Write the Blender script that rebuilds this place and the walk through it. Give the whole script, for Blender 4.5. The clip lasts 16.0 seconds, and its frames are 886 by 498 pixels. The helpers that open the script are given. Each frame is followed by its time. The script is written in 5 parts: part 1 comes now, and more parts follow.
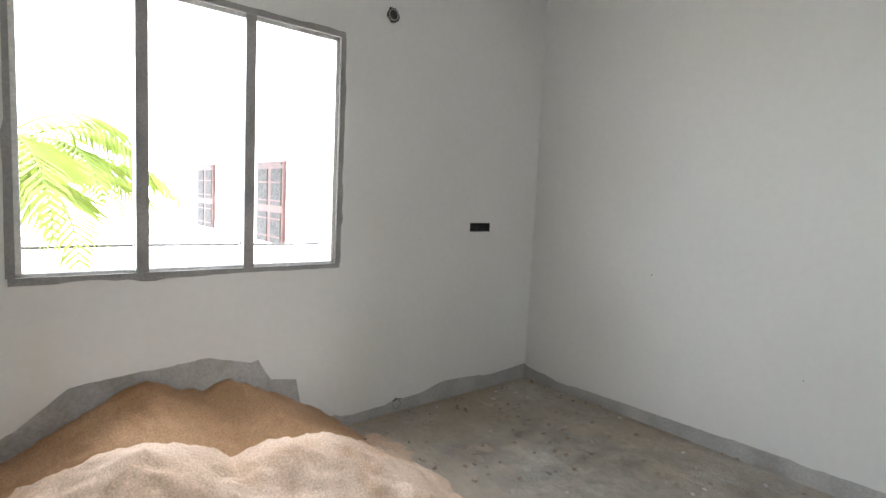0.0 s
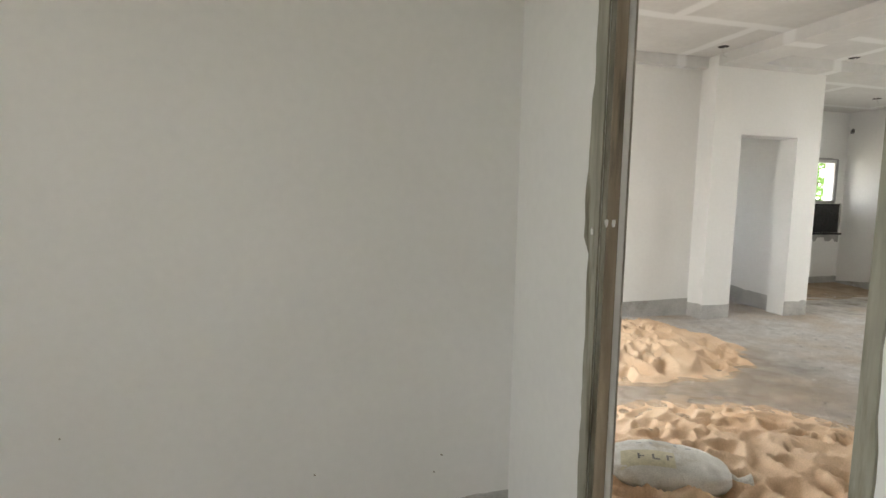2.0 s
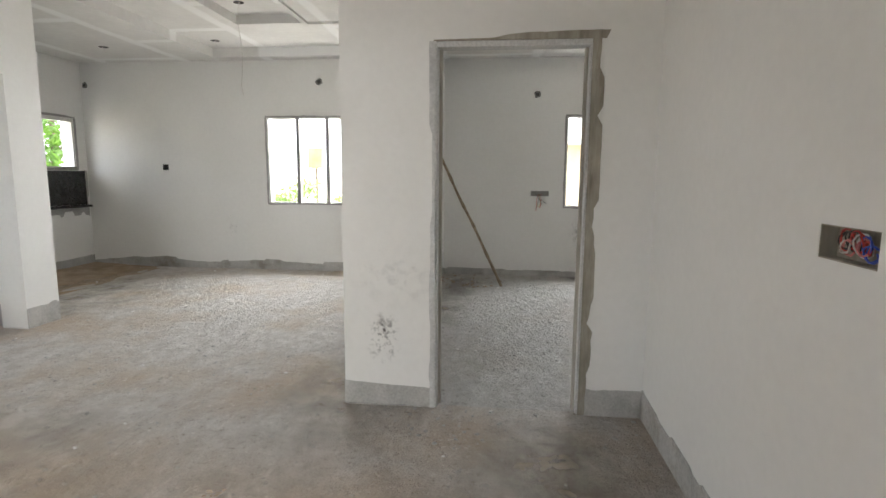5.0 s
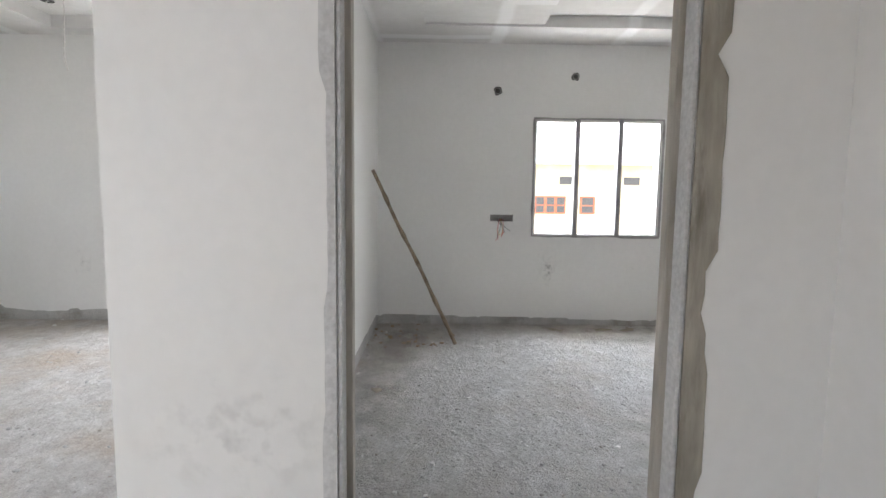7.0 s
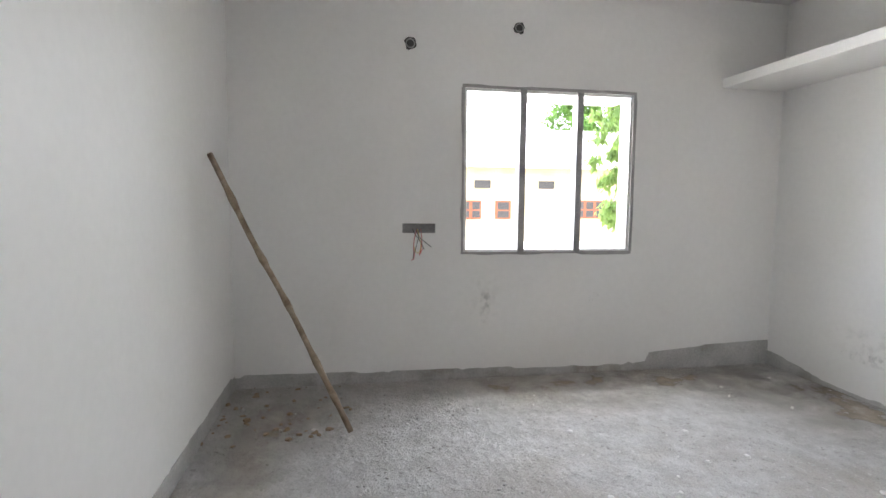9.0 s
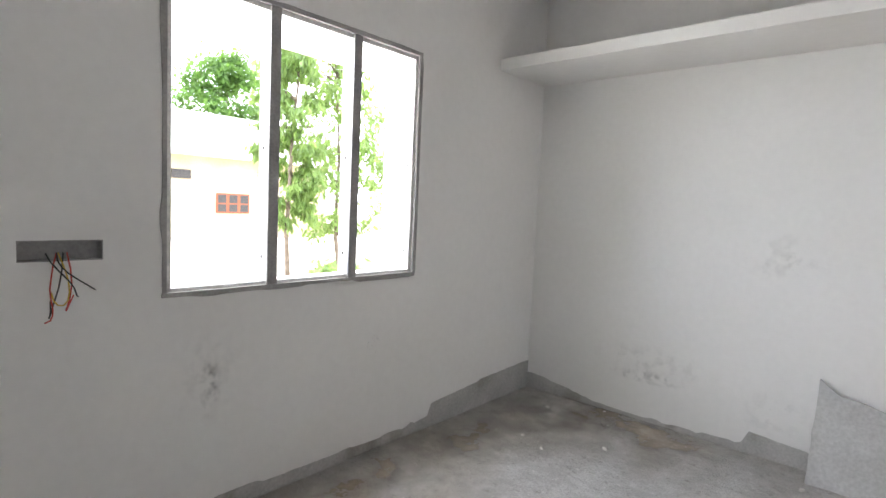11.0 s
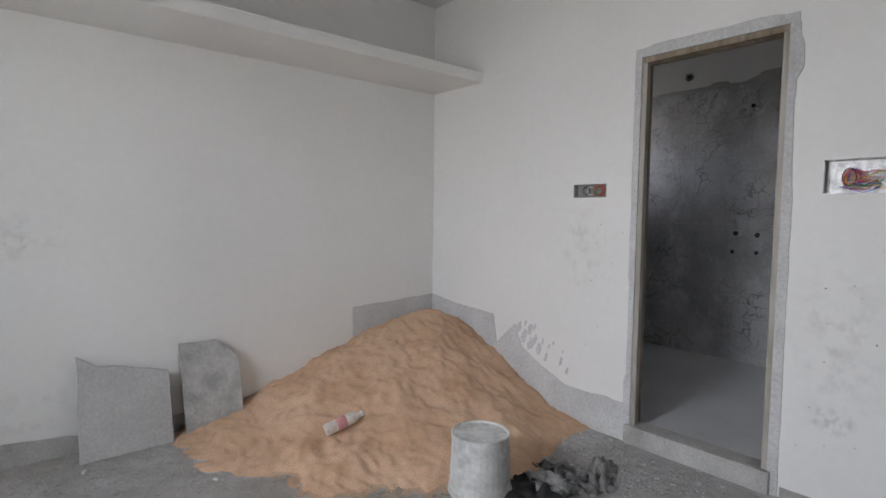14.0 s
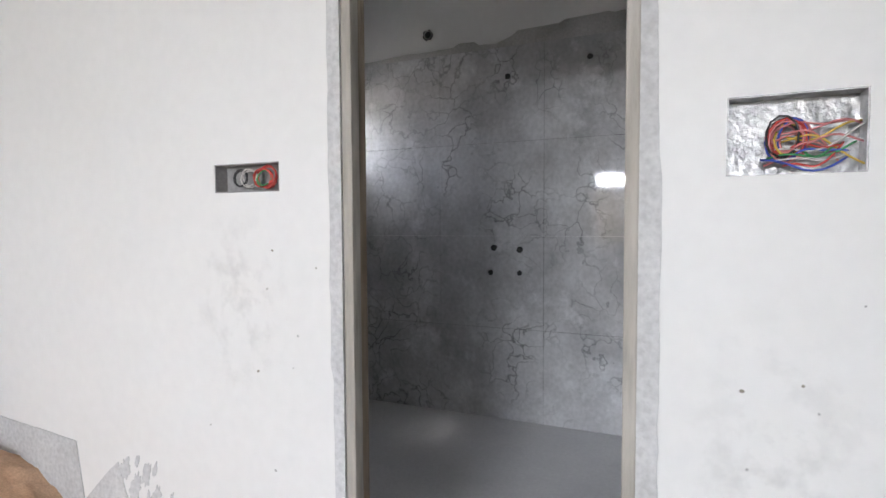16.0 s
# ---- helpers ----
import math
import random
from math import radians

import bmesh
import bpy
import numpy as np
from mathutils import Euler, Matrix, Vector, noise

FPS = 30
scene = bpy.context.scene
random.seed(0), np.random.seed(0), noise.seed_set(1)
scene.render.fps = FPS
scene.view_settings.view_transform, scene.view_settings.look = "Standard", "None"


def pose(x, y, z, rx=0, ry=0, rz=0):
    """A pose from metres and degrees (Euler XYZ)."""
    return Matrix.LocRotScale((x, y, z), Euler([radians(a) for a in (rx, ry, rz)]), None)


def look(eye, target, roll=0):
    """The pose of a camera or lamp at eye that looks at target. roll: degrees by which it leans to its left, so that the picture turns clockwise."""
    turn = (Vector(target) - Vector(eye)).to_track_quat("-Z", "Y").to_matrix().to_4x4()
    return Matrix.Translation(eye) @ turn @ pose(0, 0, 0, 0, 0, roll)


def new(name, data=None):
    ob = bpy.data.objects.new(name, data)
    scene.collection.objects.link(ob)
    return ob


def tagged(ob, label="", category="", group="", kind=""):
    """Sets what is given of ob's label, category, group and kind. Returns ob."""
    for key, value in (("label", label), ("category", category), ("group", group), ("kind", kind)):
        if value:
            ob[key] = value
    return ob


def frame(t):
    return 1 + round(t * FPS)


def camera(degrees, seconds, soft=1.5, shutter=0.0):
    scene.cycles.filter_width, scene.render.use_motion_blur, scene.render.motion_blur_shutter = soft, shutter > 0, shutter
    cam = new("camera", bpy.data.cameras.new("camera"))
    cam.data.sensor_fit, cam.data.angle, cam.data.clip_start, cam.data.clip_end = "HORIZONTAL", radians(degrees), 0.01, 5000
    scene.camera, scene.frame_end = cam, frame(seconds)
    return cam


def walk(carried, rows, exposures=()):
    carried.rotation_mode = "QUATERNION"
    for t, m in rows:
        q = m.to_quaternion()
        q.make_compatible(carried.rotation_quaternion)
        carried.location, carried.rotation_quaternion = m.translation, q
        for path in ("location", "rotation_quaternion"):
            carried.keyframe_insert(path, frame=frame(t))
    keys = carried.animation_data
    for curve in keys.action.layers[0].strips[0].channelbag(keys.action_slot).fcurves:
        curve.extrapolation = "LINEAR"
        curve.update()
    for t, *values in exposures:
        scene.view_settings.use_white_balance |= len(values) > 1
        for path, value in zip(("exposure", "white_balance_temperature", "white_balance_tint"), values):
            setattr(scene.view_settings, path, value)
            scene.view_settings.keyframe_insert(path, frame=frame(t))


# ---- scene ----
# the camera and its walk
SKY = 0.1
LAMP = 16.0
cam = camera(79.7, 16.0)
PATH = [
    (0, (0.371, -0.567, 1.37), (-1.15, 0.716, 1.176), 2.8),
    (0.5, (0.412, -0.284, 1.295), (-0.736, 1.347, 1.142), 2.0),
    (1, (0.4, -0.052, 1.314), (-0.185, 1.854, 1.162), 1.3),
    (1.5, (0.321, 0.245, 1.358), (0.324, 2.239, 1.194), 1.6),
    (2, (0.398, 0.525, 1.393), (0.891, 2.453, 1.197), 1.2),
    (2.5, (0.546, 0.842, 1.394), (1.493, 2.592, 1.19), 1.3),
    (3, (0.685, 1.136, 1.374), (2.032, 2.597, 1.15), 1.1),
    (3.5, (0.836, 1.344, 1.367), (2.493, 2.437, 1.117), 0.8),
    (4, (1.196, 1.499, 1.357), (3.051, 2.198, 1.087), 0.6),
    (4.5, (1.586, 1.6, 1.355), (3.53, 1.971, 1.067), 0.5),
    (5, (1.987, 1.666, 1.374), (3.957, 1.873, 1.101), 0.4),
    (5.2, (2.145, 1.671, 1.378), (4.12, 1.839, 1.116), 0.8),
    (7.5, (4.227, 1.8, 1.364), (6.215, 1.703, 1.172), 0.6),
    (8, (4.694, 1.801, 1.326), (6.677, 1.618, 1.143), 0.6),
    (8.2, (4.841, 1.705, 1.322), (6.824, 1.517, 1.144), 0.4),
    (10.3, (6.65, 1.586, 1.371), (8.355, 0.555, 1.194), 2.3),
    (10.5, (6.814, 1.59, 1.357), (8.43, 0.425, 1.184), 2.5),
    (11, (7.232, 1.603, 1.351), (8.549, 0.107, 1.19), 2.6),
    (11.5, (7.585, 1.69, 1.36), (8.477, -0.094, 1.208), 2.8),
    (12, (7.787, 1.621, 1.341), (8.246, -0.32, 1.191), 2.5),
    (12.5, (7.895, 1.577, 1.353), (7.876, -0.417, 1.205), 2.2),
    (13, (8.0, 1.599, 1.319), (7.523, -0.339, 1.197), 1.9),
    (13.5, (8.013, 1.611, 1.316), (7.081, -0.154, 1.187), 1.2),
    (14, (7.844, 1.518, 1.302), (6.549, -0.001, 1.169), 0.7),
    (14.5, (7.501, 1.336, 1.308), (5.952, 0.079, 1.17), 0.2),
    (15, (7.13, 1.095, 1.308), (5.421, 0.065, 1.173), 0.1),
    (15.5, (6.677, 0.91, 1.319), (4.881, 0.038, 1.2), -0.2),
    (16, (6.231, 0.726, 1.321), (4.396, -0.063, 1.224), -0.3),
]
walk(cam, [(t, look(eye, target, roll)) for t, eye, target, roll in PATH],
     [(0, 3.25, 6050, 10), (0.8, 3.15, 6500, 9), (1.8, 2.97, 6800, 9), (2.6, 2.85, 6850, 9), (3.5, 2.77, 6850, 9), (4.2, 2.75, 6750, 10), (5.2, 2.8, 6500, 10), (7.3, 3.05, 6150, 13), (10.5, 2.9, 6250, 14), (13.5, 2.45, 6200, 15), (14.5, 2.28, 6200, 15), (15.2, 2.55, 6150, 15), (16, 3.15, 6200, 15)])

# ---------------- world and light ----------------
SUN_EL, SUN_AZ = radians(72), radians(180)
world = bpy.data.worlds.new("world")
scene.world = world
world.use_nodes = True
wt = world.node_tree
sky = wt.nodes.new("ShaderNodeTexSky")
sky.sky_type, sky.sun_disc = "NISHITA", False
sky.sun_elevation, sky.sun_rotation, sky.dust_density, sky.air_density = SUN_EL, SUN_AZ, 6.0, 1.0
haze = wt.nodes.new("ShaderNodeMixRGB")
haze.inputs[0].default_value = 0.75
haze.inputs[2].default_value = (12.4, 13.2, 14.4, 1)
wt.links.new(sky.outputs[0], haze.inputs[1])
wt.links.new(haze.outputs[0], wt.nodes["Background"].inputs[0])
wt.nodes["Background"].inputs[1].default_value = SKY
sun = new("sun", bpy.data.lights.new("sun", "SUN"))
sun.data.energy, sun.data.angle, sun.data.color = 1.4, radians(20), (1, 0.97, 0.92)
sun.matrix_world = look((0, 0, 20), (20 * -math.sin(SUN_AZ) * math.cos(SUN_EL), 20 * -math.cos(SUN_AZ) * math.cos(SUN_EL), 20 - 20 * math.sin(SUN_EL)))


def portal(name, x, y, z, w, h, toward):
    """A light portal that guides the sky's light through an opening."""
    lamp = bpy.data.lights.new(name, "AREA")
    lamp.shape, lamp.size, lamp.size_y = "RECTANGLE", w, h
    lamp.cycles.is_portal = True
    new(name, lamp).matrix_world = look((x, y, z), (x + toward[0], y + toward[1], z))


def window_lamp(name, x, y, z, length, depth, toward, watts):
    """Stands in for the bright sky above an opening: a strip under the sunshade that shines down and inwards."""
    lamp = bpy.data.lights.new(name, "AREA")
    lamp.shape, lamp.size, lamp.size_y, lamp.energy, lamp.color = "RECTANGLE", length, depth, watts, (0.95, 0.98, 1.0)
    lamp.spread = radians(125)
    new(name, lamp).matrix_world = look((x, y, z), (x + toward[0], y + toward[1], z - 0.35))


def ground_lamp(name, x, y, z, length, depth, toward, watts):
    """Stands in for the sunlit ground before an opening: a strip below the sill that shines up and inwards."""
    lamp = bpy.data.lights.new(name, "AREA")
    lamp.shape, lamp.size, lamp.size_y, lamp.energy, lamp.color = "RECTANGLE", length, depth, watts, (1.0, 0.98, 0.94)
    new(name, lamp).matrix_world = look((x, y, z), (x + toward[0], y + toward[1], z + 1.1))


# ---------------- materials ----------------
def mat(name, a, b, scale=3.0, rough=0.8, bump=0.3, fine=60.0, metal=0.0, stain=None, stain_scale=0.7, stain_at=0.62, grain=0.12, dist=0.01, upright=1.0):
    """Two colours mixed by a broad noise, a fine grain over them, an optional stain colour, and relief; upright below 1 draws it out into streaks."""
    m = bpy.data.materials.new(name)
    m.use_nodes = True
    n, l = m.node_tree.nodes, m.node_tree.links
    bsdf = n["Principled BSDF"]
    geo = n.new("ShaderNodeNewGeometry")
    big = n.new("ShaderNodeTexNoise")
    big.inputs["Scale"].default_value, big.inputs["Detail"].default_value = scale, 6
    small = n.new("ShaderNodeTexNoise")
    small.inputs["Scale"].default_value, small.inputs["Detail"].default_value = fine, 8
    place = n.new("ShaderNodeMapping")
    place.inputs["Scale"].default_value = (1, 1, upright)
    l.new(geo.outputs["Position"], place.inputs["Vector"])
    for t in (big, small):
        l.new(place.outputs[0], t.inputs["Vector"])
    ramp = n.new("ShaderNodeValToRGB")
    ramp.color_ramp.elements[0].position, ramp.color_ramp.elements[1].position = 0.35, 0.65
    ramp.color_ramp.elements[0].color, ramp.color_ramp.elements[1].color = (*a, 1), (*b, 1)
    l.new(big.outputs["Fac"], ramp.inputs[0])
    out = ramp.outputs[0]
    if stain:
        st = n.new("ShaderNodeTexNoise")
        st.inputs["Scale"].default_value, st.inputs["Detail"].default_value, st.inputs["Roughness"].default_value = stain_scale, 8, 0.65
        l.new(place.outputs[0], st.inputs["Vector"])
        sr = n.new("ShaderNodeMapRange")
        sr.inputs["From Min"].default_value, sr.inputs["From Max"].default_value = stain_at - 0.08, stain_at + 0.08
        l.new(st.outputs["Fac"], sr.inputs["Value"])
        mix = n.new("ShaderNodeMixRGB")
        mix.inputs[2].default_value = (*stain, 1)
        l.new(sr.outputs[0], mix.inputs[0])
        l.new(out, mix.inputs[1])
        out = mix.outputs[0]
    gr = n.new("ShaderNodeMapRange")
    gr.inputs["From Min"].default_value, gr.inputs["From Max"].default_value = 0.3, 0.7
    gr.inputs["To Min"].default_value, gr.inputs["To Max"].default_value = 1 - grain, 1 + grain
    l.new(small.outputs["Fac"], gr.inputs["Value"])
    mul = n.new("ShaderNodeVectorMath")
    mul.operation = "SCALE"
    l.new(out, mul.inputs[0])
    l.new(gr.outputs[0], mul.inputs["Scale"])
    l.new(mul.outputs[0], bsdf.inputs["Base Color"])
    bp = n.new("ShaderNodeBump")
    bp.inputs["Strength"].default_value, bp.inputs["Distance"].default_value = bump, dist
    l.new(small.outputs["Fac"], bp.inputs["Height"])
    l.new(bp.outputs[0], bsdf.inputs["Normal"])
    bsdf.inputs["Roughness"].default_value, bsdf.inputs["Metallic"].default_value = rough, metal
    return m


paint = mat("white wall paint", (0.84, 0.835, 0.81), (0.87, 0.865, 0.845), 1.1, 0.55, 0.06, 25, grain=0.015)
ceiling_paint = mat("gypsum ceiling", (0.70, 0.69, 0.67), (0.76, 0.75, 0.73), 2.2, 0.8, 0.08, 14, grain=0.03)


def filled_joints(m, length, width, seam):
    """Broad pale bands of filler over the joints between ceiling boards."""
    n, l = m.node_tree.nodes, m.node_tree.links
    bsdf = n["Principled BSDF"]
    old = bsdf.inputs["Base Color"].links[0].from_socket
    wob = n.new("ShaderNodeTexNoise")
    wob.inputs["Scale"].default_value, wob.inputs["Detail"].default_value = 3.0, 4
    l.new(n["Geometry"].outputs["Position"], wob.inputs["Vector"])
    add = n.new("ShaderNodeMixRGB")
    add.blend_type, add.inputs[0].default_value = "LINEAR_LIGHT", 0.04
    l.new(n["Geometry"].outputs["Position"], add.inputs[1])
    l.new(wob.outputs["Color"], add.inputs[2])
    br = n.new("ShaderNodeTexBrick")
    for key, v in (("Scale", 1.0), ("Mortar Size", seam), ("Mortar Smooth", 0.6), ("Brick Width", length), ("Row Height", width)):
        br.inputs[key].default_value = v
    l.new(add.outputs[0], br.inputs["Vector"])
    mix = n.new("ShaderNodeMixRGB")
    l.new(br.outputs["Fac"], mix.inputs[0])
    l.new(old, mix.inputs[1])
    mix.inputs[2].default_value = (0.88, 0.88, 0.87, 1)
    l.new(mix.outputs[0], bsdf.inputs["Base Color"])


filled_joints(ceiling_paint, 1.83, 1.22, 0.09)
cement = mat("bare cement plaster", (0.41, 0.405, 0.39), (0.54, 0.53, 0.51), 4.0, 0.9, 0.35, 70, stain=(0.27, 0.24, 0.20), stain_scale=2.2)
frame_olive = mat("olive grey cement edge", (0.24, 0.235, 0.185), (0.37, 0.355, 0.295), 14.0, 0.9, 0.35, 60, stain=(0.15, 0.13, 0.09), stain_scale=16, stain_at=0.6, upright=0.12)
cement_pale = mat("pale grey plaster", (0.57, 0.57, 0.565), (0.65, 0.65, 0.64), 4.0, 0.9, 0.3, 70, stain=(0.47, 0.46, 0.44), stain_scale=2.5, stain_at=0.66)
jamb_cement = mat("stained cement reveal", (0.25, 0.20, 0.145), (0.40, 0.335, 0.25), 16.0, 0.9, 0.35, 60, stain=(0.15, 0.13, 0.10), stain_scale=20, stain_at=0.62, upright=0.12)
jamb_dark = mat("dark taupe cement edge", (0.29, 0.265, 0.215), (0.43, 0.40, 0.34), 12.0, 0.9, 0.4, 50, stain=(0.2, 0.18, 0.14), stain_scale=14, upright=0.2)
jamb_taupe = mat("taupe cement reveal", (0.38, 0.35, 0.30), (0.55, 0.52, 0.465), 13.0, 0.9, 0.35, 60, stain=(0.27, 0.245, 0.20), stain_scale=15, stain_at=0.6, upright=0.14)
frame_grey = mat("grey frame filler", (0.31, 0.305, 0.295), (0.40, 0.39, 0.375), 6, 0.8, 0.3, 80)
frame_white = mat("white stone frame", (0.70, 0.69, 0.66), (0.80, 0.79, 0.77), 9, 0.5, 0.1, 60, stain=(0.5, 0.5, 0.49), stain_scale=9)


def screed(name, dust, grey, pale, dusty):
    """Rough dusty screed: drifts of dust over grey cement, blotches, trowel scuffs, dark pits and pale flakes, with relief."""
    m = bpy.data.materials.new(name)
    m.use_nodes = True
    n, l = m.node_tree.nodes, m.node_tree.links
    bsdf = n["Principled BSDF"]
    geo = n.new("ShaderNodeNewGeometry")

    def cloud(scale, detail=10, rough=0.6, stretch=None):
        t = n.new("ShaderNodeTexNoise")
        t.inputs["Scale"].default_value, t.inputs["Detail"].default_value, t.inputs["Roughness"].default_value = scale, detail, rough
        src = geo.outputs["Position"]
        if stretch:
            mp = n.new("ShaderNodeMapping")
            mp.inputs["Scale"].default_value, mp.inputs["Rotation"].default_value = stretch, (0, 0, 0.5)
            l.new(src, mp.inputs["Vector"])
            src = mp.outputs[0]
        l.new(src, t.inputs["Vector"])
        return t.outputs["Fac"]

    def span(value, a, b, c=0.0, d=1.0):
        r = n.new("ShaderNodeMapRange")
        for key, v in (("From Min", a), ("From Max", b), ("To Min", c), ("To Max", d)):
            r.inputs[key].default_value = v
        l.new(value, r.inputs["Value"])
        return r.outputs[0]

    def over(fac, under, colour):
        x = n.new("ShaderNodeMixRGB")
        l.new(fac, x.inputs[0])
        if isinstance(under, tuple):
            x.inputs[1].default_value = (*under, 1)
        else:
            l.new(under, x.inputs[1])
        x.inputs[2].default_value = (*colour, 1)
        return x.outputs[0]
    blotch, scuff, grit, fine = cloud(7.0, 10, 0.68), cloud(5.0, 8, 0.7, (0.6, 3.0, 1.0)), cloud(24.0, 8, 0.7), cloud(120.0, 3, 0.6)
    col = over(span(blotch, 0.40, 0.62), grey, pale)
    col = over(span(cloud(0.9, 10, 0.62), dusty - 0.07, dusty + 0.12, 0.0, 0.85), col, dust)
    col = over(span(scuff, 0.60, 0.70, 0.0, 0.55), col, tuple(min(0.8, c * 1.22) for c in pale))
    col = over(span(grit, 0.57, 0.66, 0.0, 0.6), col, tuple(c * 0.5 for c in dust))
    col = over(span(grit, 0.42, 0.34, 0.0, 0.6), col, tuple(min(0.82, c * 1.3) for c in pale))
    scale = n.new("ShaderNodeVectorMath")
    scale.operation = "SCALE"
    l.new(col, scale.inputs[0])
    l.new(span(fine, 0.3, 0.7, 0.84, 1.16), scale.inputs["Scale"])
    l.new(scale.outputs[0], bsdf.inputs["Base Color"])
    add = n.new("ShaderNodeMath")
    l.new(blotch, add.inputs[0])
    l.new(span(grit, 0.25, 0.75, 0.0, 0.35), add.inputs[1])
    bp = n.new("ShaderNodeBump")
    bp.inputs["Strength"].default_value, bp.inputs["Distance"].default_value = 1.0, 0.045
    l.new(add.outputs[0], bp.inputs["Height"])
    l.new(bp.outputs[0], bsdf.inputs["Normal"])
    bsdf.inputs["Roughness"].default_value = 0.92
    return m


floor_mat = screed("rough cement floor", (0.47, 0.38, 0.29), (0.47, 0.44, 0.41), (0.61, 0.585, 0.555), 0.52)
floor_a = screed("brown dusty cement floor", (0.50, 0.41, 0.30), (0.50, 0.46, 0.40), (0.64, 0.61, 0.56), 0.45)
floor_b = screed("dusty grey screed", (0.40, 0.36, 0.31), (0.45, 0.44, 0.425), (0.575, 0.565, 0.55), 0.56)
dirt = mat("damp brown dust", (0.27, 0.20, 0.13), (0.40, 0.31, 0.22), 5, 0.95, 0.6, 50, grain=0.2)
sand = mat("building sand", (0.66, 0.465, 0.305), (0.74, 0.56, 0.39), 3, 0.95, 0.25, 150, stain=(0.60, 0.40, 0.25), stain_scale=1.8, grain=0.10, dist=0.004)
sand_b = mat("heaped building sand", (0.57, 0.37, 0.235), (0.67, 0.46, 0.31), 3, 0.95, 0.4, 130, stain=(0.48, 0.29, 0.17), stain_scale=1.8, grain=0.14, dist=0.006)
sand_dry = mat("pale dry sand", (0.58, 0.42, 0.30), (0.68, 0.52, 0.40), 3, 0.95, 0.4, 120, stain=(0.52, 0.34, 0.21), stain_scale=2.5, grain=0.22, dist=0.006)
sand_red = mat("reddish damp sand", (0.43, 0.26, 0.14), (0.53, 0.33, 0.19), 3, 0.95, 0.4, 120, stain=(0.36, 0.2, 0.1), stain_scale=2.5, grain=0.22, dist=0.006)
wood = mat("weathered stick wood", (0.24, 0.18, 0.12), (0.40, 0.33, 0.24), 18, 0.8, 0.5, 90)
dark = mat("dark cavity", (0.03, 0.03, 0.032), (0.07, 0.065, 0.06), 30, 0.8, 0.4, 90)
steel = mat("galvanised box", (0.30, 0.30, 0.30), (0.55, 0.55, 0.54), 25, 0.35, 0.5, 70, metal=0.9)
black_stone = mat("black granite", (0.012, 0.012, 0.013), (0.03, 0.03, 0.032), 40, 0.25, 0.05, 200)
slab_a = mat("grey stone slab", (0.47, 0.47, 0.46), (0.54, 0.54, 0.53), 5, 0.75, 0.2, 60)
slab_b = mat("mottled stone slab", (0.36, 0.36, 0.35), (0.55, 0.55, 0.54), 11, 0.8, 0.4, 45)
bucket_mat = mat("cement-caked white plastic", (0.50, 0.51, 0.49), (0.66, 0.66, 0.64), 9, 0.6, 0.4, 40, stain=(0.40, 0.40, 0.38), stain_scale=8)
rag_dark = mat("dark dirty cloth", (0.02, 0.02, 0.022), (0.09, 0.09, 0.09), 14, 0.95, 0.5, 120)
rag_mixed = mat("grey and white patterned cloth", (0.05, 0.05, 0.05), (0.55, 0.55, 0.53), 15, 0.95, 0.5, 120)
rag_pale = mat("grey dusty rag", (0.3, 0.3, 0.29), (0.5, 0.5, 0.48), 16, 0.95, 0.5, 120)
sack_mat = mat("woven white sack", (0.66, 0.65, 0.60), (0.78, 0.77, 0.73), 8, 0.8, 0.5, 180, stain=(0.5, 0.45, 0.36), stain_scale=5)
print_mat = mat("grey sack print", (0.16, 0.16, 0.15), (0.28, 0.27, 0.25), 30, 0.9, 0.2, 100)
print_grey = mat("pale grey sack print", (0.40, 0.40, 0.39), (0.5, 0.5, 0.48), 30, 0.9, 0.2, 100)
print_yellow = mat("yellow sack print", (0.62, 0.58, 0.42), (0.68, 0.64, 0.48), 30, 0.9, 0.2, 100)
wire_red = mat("red wire", (0.55, 0.05, 0.04), (0.62, 0.08, 0.06), 30, 0.4, 0.0)
wire_pink = mat("pink wire", (0.6, 0.2, 0.2), (0.68, 0.28, 0.26), 30, 0.4, 0.0)
wire_black = mat("black wire", (0.02, 0.02, 0.02), (0.04, 0.04, 0.04), 30, 0.4, 0.0)
wire_blue = mat("blue wire", (0.05, 0.1, 0.5), (0.08, 0.14, 0.6), 30, 0.4, 0.0)
wire_yellow = mat("yellow wire", (0.65, 0.45, 0.06), (0.7, 0.5, 0.1), 30, 0.4, 0.0)
wire_green = mat("green wire", (0.05, 0.3, 0.1), (0.08, 0.38, 0.14), 30, 0.4, 0.0)
wire_white = mat("white wire", (0.65, 0.63, 0.6), (0.7, 0.68, 0.65), 30, 0.4, 0.0)
bottle_mat = mat("dusty clear plastic", (0.58, 0.52, 0.46), (0.72, 0.68, 0.62), 12, 0.3, 0.1, 50)
bottle_label = mat("faded pink label", (0.55, 0.20, 0.20), (0.62, 0.34, 0.32), 20, 0.6, 0.1, 60)


